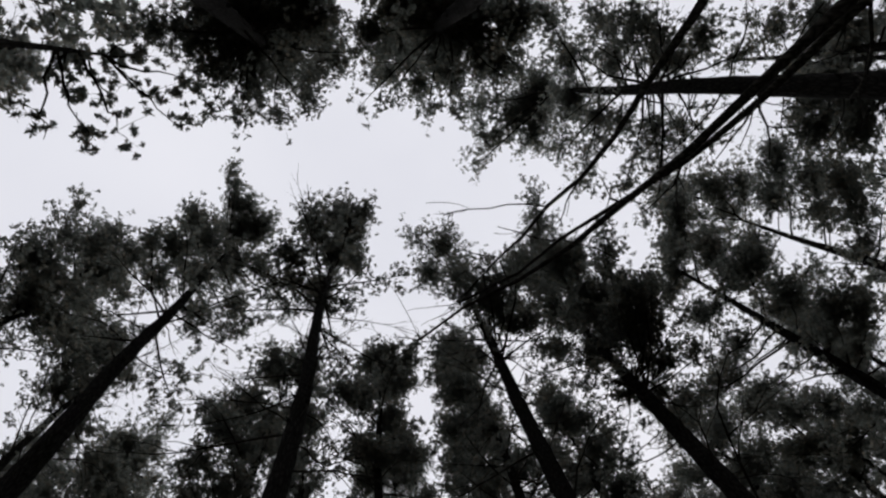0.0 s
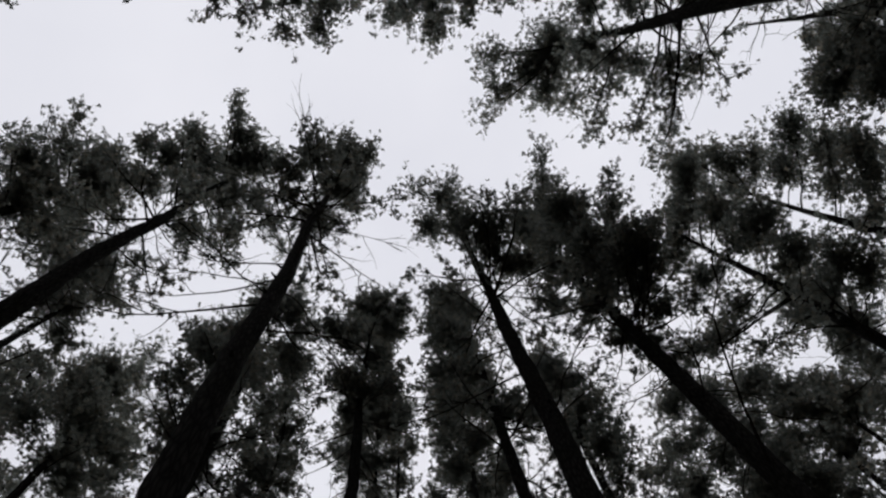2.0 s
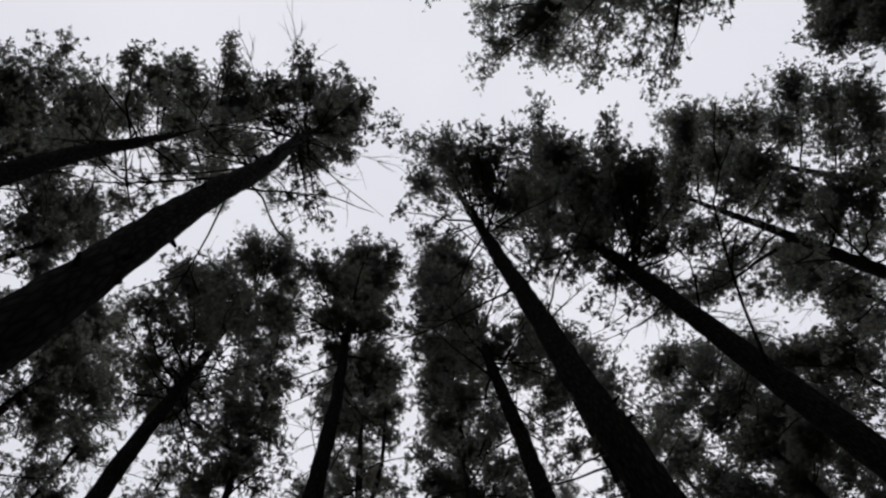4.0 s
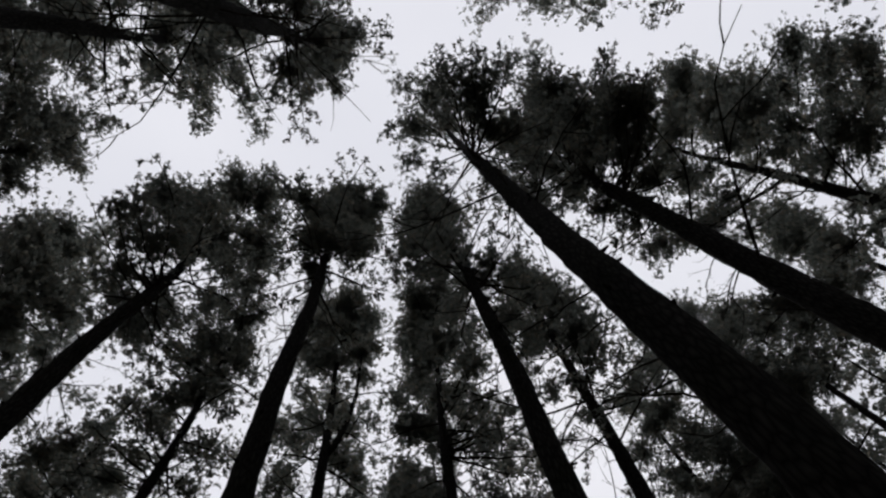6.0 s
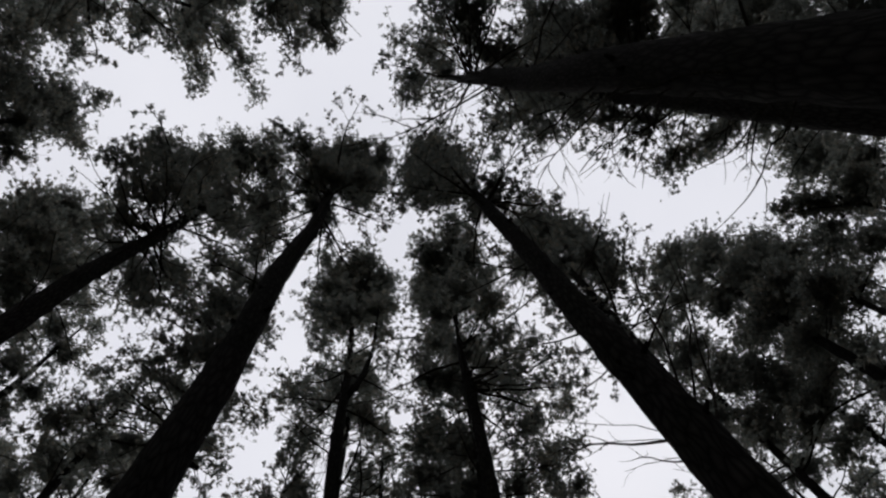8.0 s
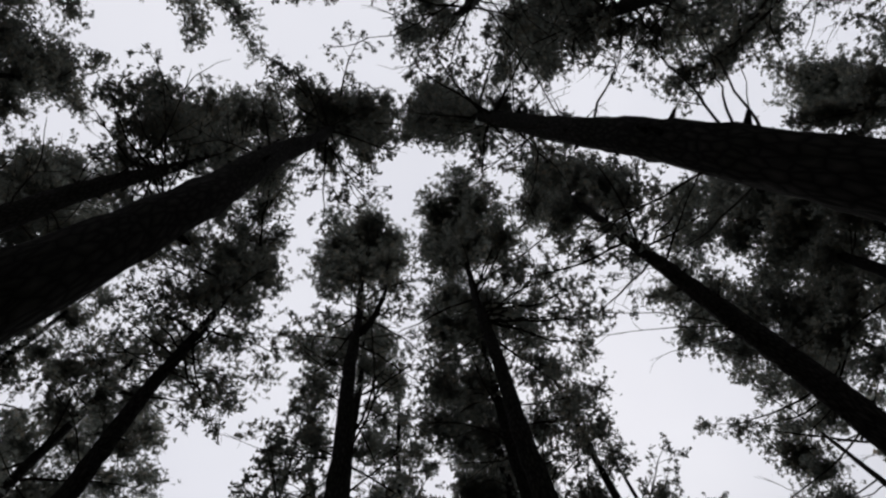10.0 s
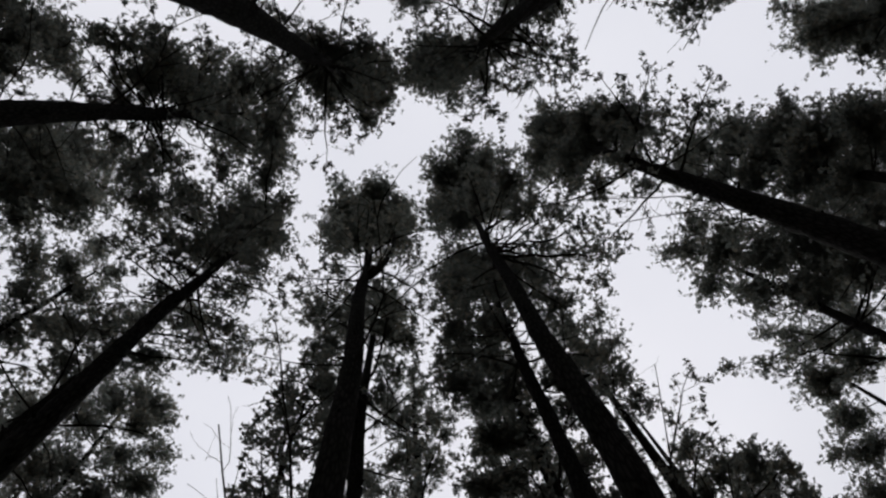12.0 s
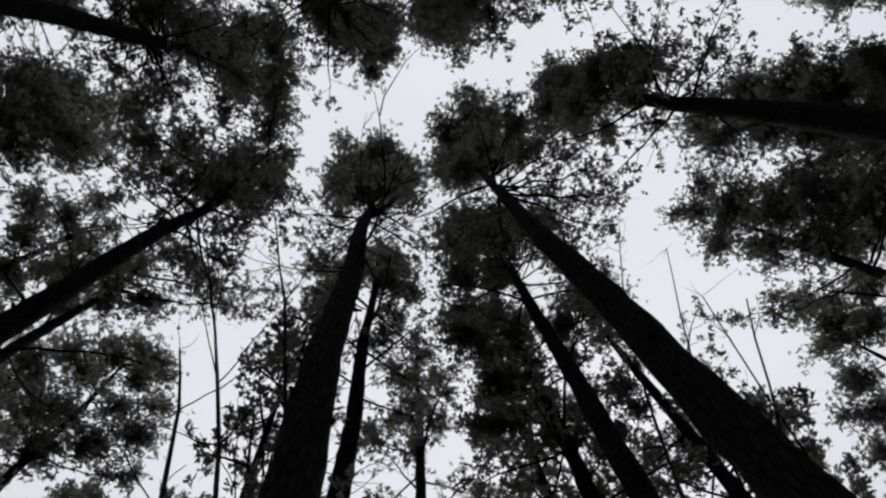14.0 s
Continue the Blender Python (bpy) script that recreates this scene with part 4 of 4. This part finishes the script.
pine(-10.3, 19.4, 0.36, 13, 23, 2.4, 230, (0, 0), 0, 8, 6, dead=10,
     loose=[(0.3, -0.2, 23.5, 0.73), (0.9, 0.4, 23.5, 0.62), (-0.2, -0.3, 22.4, 0.81), (0.5, 0.6, 22.4, 0.91), (-0.3, -0.4, 21, 0.87), (1.4, 1.3, 21.6, 0.69), (0.6, 0.6, 20.5, 0.85), (0, 0, 19.2, 0.9), (1.4, 1.3, 19.8, 0.74), (0.7, 0.8, 18.6, 0.8), (-0.4, -0.6, 18, 0.87), (0.1, 0.1, 17.4, 0.76), (-0.8, -1.6, 19.4, 0.89), (-0.7, -1.2, 21.1, 0.95), (-0.4, -0.6, 22.9, 0.81), (0.5, 0.4, 23.5, 0.83), (1, 1, 23.4, 0.52), (-0.4, -0.5, 18.6, 0.87), (1.3, 1.3, 19.9, 0.73), (0.7, 0.8, 18.6, 0.78), (0, 0, 17.1, 0.82), (1.6, 1.6, 18.1, 0.59)])
pine(-7.6, 15.6, 0.3, 14.5, 22, 2.4, 231, (0, 0), 0, 8, 6, dead=12,
     loose=[(0.8, 0.6, 21.2, 0.76), (-0.1, -0.1, 19.3, 0.71), (-0.4, -0.4, 18.1, 0.85), (-0.8, -0.8, 17.1, 0.73), (0.1, 0, 16.9, 0.73), (0.7, 0.5, 17.9, 0.76), (-0.4, -0.3, 15.9, 0.7)],
     thin=[(0, 0, 21.2, 0.76), (1.4, 0.8, 19, 0.61), (2.5, 1.2, 18.8, 0.69), (3.1, 1.3, 20.4, 0.64)])
pine(-2, -2.2, 0.38, 17.8, 24.5, 2.4, 232, (-0.02, 0.05), 0, 8, 6, dead=16,
     full=[(0.4, 0.5, 18.7, 0.85), (-0.3, 0.5, 17, 0.77), (-1.1, 0.5, 17, 0.78), (0.4, 0.2, 17, 0.77), (-0.6, 0, 17, 0.77), (-1.5, 0, 17, 0.78), (0.9, -0.2, 17, 0.77), (-0.2, -0.5, 17, 0.9), (-0.2, 0.8, 18.5, 0.84), (0.9, 0.4, 17, 0.7), (0.7, 0.8, 24.1, 0.74), (-0.8, 0.9, 17, 0.71)],
     loose=[(0, 1.1, 25, 0.86), (-0.6, 1.3, 21.2, 0.81), (-0.8, 1.7, 17, 0.64), (-1.5, 1.3, 17, 0.65), (-1.9, 0.7, 17, 0.65), (-0.3, 2, 25, 0.77), (-2.5, 0.3, 17, 0.73), (0.9, 0.6, 18.9, 0.5)],
     thin=[(-0.8, 2.5, 19.9, 0.61), (-1.1, 2.4, 17, 0.45), (-1.9, 2.2, 17, 0.39)])
pine(1.4, -1.3, 0.36, 17, 24.5, 2.4, 233, (0, 0), 0, 8, 6, dead=14,
     full=[(-0.7, -0.3, 22.6, 1.03), (0, 0, 18.1, 0.82), (0.6, 0.3, 17, 0.7), (-0.8, -0.5, 17, 0.63), (0, -0.8, 17, 0.77), (1, -0.4, 17, 0.64), (-1.5, -0.1, 17, 0.57), (-0.3, 0.1, 25, 1.05), (0.2, 0.5, 18.5, 0.77), (0.9, -0.1, 17, 0.7), (1.4, 0.8, 17, 0.64), (2, -0.2, 17, 0.65), (-0.4, -0.3, 17, 0.76), (0.3, -0.4, 17, 0.76)],
     loose=[(-1.1, 0.6, 25, 0.86), (0, 1.1, 25, 0.86), (0.3, 1.1, 17, 0.57), (1.1, 0.8, 17, 0.64), (1.7, 0.3, 17, 0.64)],
     thin=[(-1.3, 1.4, 17, 0.31), (-0.3, 1.8, 17, 0.32)])
pine(14, 13.8, 0.36, 14, 24.5, 2.4, 234, (0, 0), 0, 8, 6, dead=8,
     full=[(-0.4, 0.1, 25, 1.22), (0.3, -0.4, 23.5, 1.18), (0.9, -1.2, 22.2, 1.14), (1.2, -1.7, 20.6, 0.98), (-0.7, 0.6, 21.7, 1.12), (0.2, -0.2, 20.1, 1.08), (-0.8, 0.8, 19.9, 1.07)],
     loose=[(-2.2, 1.9, 21.4, 1.11), (0, -0.4, 25, 1.12), (0.1, -0.3, 21, 0.98), (-0.5, 1.5, 22.5, 1.03)])
pine(10.8, 10, 0.24, 13.5, 17.2, 1.5, 236, (0, 0), 0, 8, 6, dead=8,
     full=[(-0.8, 0.2, 16.5, 0.47), (-0.2, 0.2, 16.5, 0.57), (0, -0.1, 15.7, 0.58)],
     loose=[(-1.4, 0.3, 16.5, 0.34), (-0.2, 0.7, 16.2, 0.38), (0.1, -0.6, 15.8, 0.51)])

# x, y, height, spread, kind of crown
WEST = [
    (-8, -3.4, 24, 2.4, "light"), (-11, -2.4, 24, 2.4, "plain"), (-13.6, 4.8, 24, 2.4, "plain"), (-17.2, 4.6, 24, 2.4, "light"), (-13.4, 11, 24.5, 2.4, "plain"), (-17, 10.4, 24, 2.4, "light"), (-14.4, 15, 24, 2.4, "plain"),
    (-18, 15.2, 24, 2.4, "light")
]
NORTH = [
    (-13.6, 19.2, 23, 2.3, "plain"), (-16.4, 20, 23, 2.5, "light"),
    (2.4, 21, 23.5, 2, "deep"),
]
EAST = [
    (18.6, 15.2, 25, 2.4, "light"),
    (18, 8.6, 24, 2.3, "light"), (17.6, 17.4, 24.5, 2.5, "light"), (15.4, 0.6, 25, 2.5, "plain"), (17.6, 4.6, 25, 2.4, "light"),
    (18.2, 0.6, 25, 2.4, "light"),
]
AROUND = [
    (17.4, 22, 24, 2.6, "light"), (10, 24, 21, 1.8, "spray"), (13.6, 26.6, 22, 2.4, "light"),
    (6.2, 26, 21.5, 2, "light"), (-1.4, 26.6, 22, 1.9, "light"), (2.6, 26, 22, 2, "light"), (-9.6, 24.6, 23, 2.1, "light"),
    (-12.8, 24.4, 23, 2.3, "plain"), (6.4, -4.4, 25, 2.4, "light"), (2.2, -6.2, 25, 2.4, "light"), (-2.4, -6.4, 25, 2.4, "light"),
    (-6.6, -6.8, 25, 2.4, "light"), (10.6, -4.2, 25, 2.4, "light"),
]
# the next rows out, up to the closed wood
OUTER = [(x + 1.1 * math.sin(3.7 * x + y), y + 1.1 * math.cos(2.3 * x - y), 23.5 + math.sin(x * y), 2.4, "light")
         for x, y in [(-21, 2), (-21, 7), (-21.5, 12), (-21, 17), (-20.5, 22), (22, -1), (21.5, 4), (22, 9), (21.5, 14), (22, 19), (21.5, 24),
                      (-17, 25), (-14, 29), (-9.5, 28.5), (-5.2, 28), (-1.0, 31), (3.2, 30.5), (7.4, 31), (11.5, 31), (15.5, 31), (18, 27.5),
                      (-15, -3), (-19, -3), (15, -4.5), (19, -4), (-11, -7), (7, -8.5)]]
# a dozen grown shapes, each used again at other places, turned and scaled
def turned(x, y, t, s, i):
    """The pose that gives shape i of the set the width, height and place of one tree."""
    return Matrix.LocRotScale((x, y, 0), Euler((0.012 * math.sin(7.1 * i), 0.012 * math.cos(5.3 * i), 2.4 * i)), (s / 2.3, s / 2.3, t / 24.0))


# base, spread, limbs and the rest of each kind of crown
CROWNS = {
    "light": (7, dict(base=16.6, spread=2.5, limbs=15, low=6, twigs=6, blades=6, needle=0.3, tuft=0.19, dense=0.55, dead=5)),
    "spray": (3, dict(base=15.5, spread=2.9, limbs=26, low=9, twigs=18, blades=7, tuft=0.14, dense=0.95, reach=0.5, dead=5,
                      label="tall pine with long bushy limbs that stand out like fronds")),
    "deep": (3, dict(base=12.8, spread=2.6, limbs=44, low=8, twigs=9, blades=7, tuft=0.14, dense=0.95, dead=5)),
    "plain": (9, dict(base=16.6, spread=2.5, limbs=34, low=11, twigs=9, blades=7, tuft=0.14, dense=0.95, dead=9)),
}
grown = {kind: [] for kind in CROWNS}
for i, (x, y, t, s, kind) in enumerate(WEST + NORTH + EAST + AROUND + OUTER):
    most, way = CROWNS[kind]
    kin = grown[kind]
    if len(kin) < most:
        kin.append(pine(x, y, 0.36, top=24.0, seed=400 + i, **way))
        kin[-1].matrix_basis = turned(x, y, t, s, i)
    else:
        shape = kin[(i * 5 + 3) % most]
        keep = shape.matrix_basis.copy()
        shape.matrix_basis = Matrix.Identity(4)
        copy_thing(shape, turned(x, y, t, s, i))
        shape.matrix_basis = keep
# slender, thinly leaved ones in the gaps
pine(-2.9, 16.9, 0.14, 9.0, 18.5, 1.5, 701, limbs=30, low=3, twigs=7, dense=0.7, tuft=0.13, dead=8, label="slender young pine with a thin see-through crown")
pine(-3.55, -0.9, 0.13, 9.4, 12.0, 1.75, 702, limbs=0, low=0, blades=20, needle=0.26, dense=0.16, tuft=0.085, dead=3, label="slender young pine with a thin see-through crown",
     thin=[(-0.2, 0.3, 10.5, 0.48), (-0.1, 0.6, 11.2, 0.5), (0.2, 0.6, 12, 0.53), (-0.7, 0.9, 10.5, 0.32), (-0.2, 1, 10.5, 0.32), (0, 1.1, 11.2, 0.34), (-0.5, 0.2, 10.5, 0.36), (0.8, 0.4, 12, 0.44), (0.1, 0, 12, 0.54), (-0.1, 0, 10.5, 0.39), (0.5, 1, 12, 0.35), (0.1, -0.3, 12, 0.45)])

# ---- bare saplings of the understorey ----
bare_sapling((0.5, -1.8, 0), (1.0, 0.22, 3.58), (0.04, 1.21, 4.7), 31, 0.03, 7, 8, 0.5)
bare_sapling((0.25, -1.7, 0), (0.8, 0.17, 3.78), (0.31, 0.91, 4.6), 40, 0.022, 6, 3, 0.5)
bare_sapling((0.75, -1.95, 0), (1.18, 0.08, 3.5), (0.27, 0.99, 4.6), 32, 0.026, 4, 3, 0.5)
bare_sapling((-1.0, 14.2, 0), (-1.15, 13.5, 3.6), (-1.39, 13.09, 5.1), 33, 0.03, 8, 2, 0.5)
bare_sapling((-0.95, 14.8, 0), (-1.1, 13.75, 4.2), (-1.46, 12.7, 6.1), 34, 0.03, 14, 0, 0.7)
bare_sapling((-0.7, 15.0, 0), (-1.1, 14.0, 5.9), (-1.62, 12.85, 9.0), 35, 0.034, 16, 0, 0.9)
bare_sapling((1.9, 15.2, 0), (2.1, 14.6, 4.0), (2.15, 13.65, 6.4), 36, 0.024, 9, 3, 0.5)
bare_sapling((1.3, 14.9, 0), (1.66, 14.25, 3.9), (2.26, 13.56, 6.0), 37, 0.028, 7, 0, 0.45)
bare_sapling((1.4, 15.5, 0), (1.9, 14.8, 7.2), (2.65, 13.9, 10.0), 38, 0.026, 10, 0, 0.8)
bare_sapling((1.5, 15.2, 0), (1.9, 14.6, 5.4), (2.62, 13.78, 8.4), 39, 0.024, 7, 3, 0.6)


# ---- the rest of the wood, all round ----
def far_woods():
    rng = np.random.default_rng(77)
    tv, tf, spots, ways, sizes = [], [], [], [], []
    for k in range(220):
        a = rng.uniform(0, 6.28)
        r = 24 + 30 * rng.random() ** 0.8
        x, y = r * math.cos(a), 10 + 1.15 * r * math.sin(a)
        h = rng.uniform(20, 25)
        tube([(x, y, -0.1), (x + 0.1, y, h * 0.5), (x, y, h)], [0.22, 0.17, 0.04], 7, tv, tf)
        for q in range(70):
            g = rng.random()
            z = h * (0.45 + 0.55 * g)
            w = 2.5 * (1 - 0.7 * max(0, g - 0.3)) * math.sqrt(rng.random())
            b = rng.uniform(0, 6.28)
            spots.append((x + w * math.cos(b), y + w * math.sin(b), z))
            ways.append(unit((math.cos(b), math.sin(b), 0.4)))
            sizes.append(rng.uniform(0.5, 0.9))
    woods = tagged(new("far_woods"), "dense dark pine wood closing in on every side", "woods", kind="stuff")
    part("stems", mesh_of("stems", tv, tf, BARK, True), woods)
    part("foliage", tuft_mesh("foliage", spots, ways, sizes, 6, 0.26, rng, NEEDLE), woods)


far_woods()
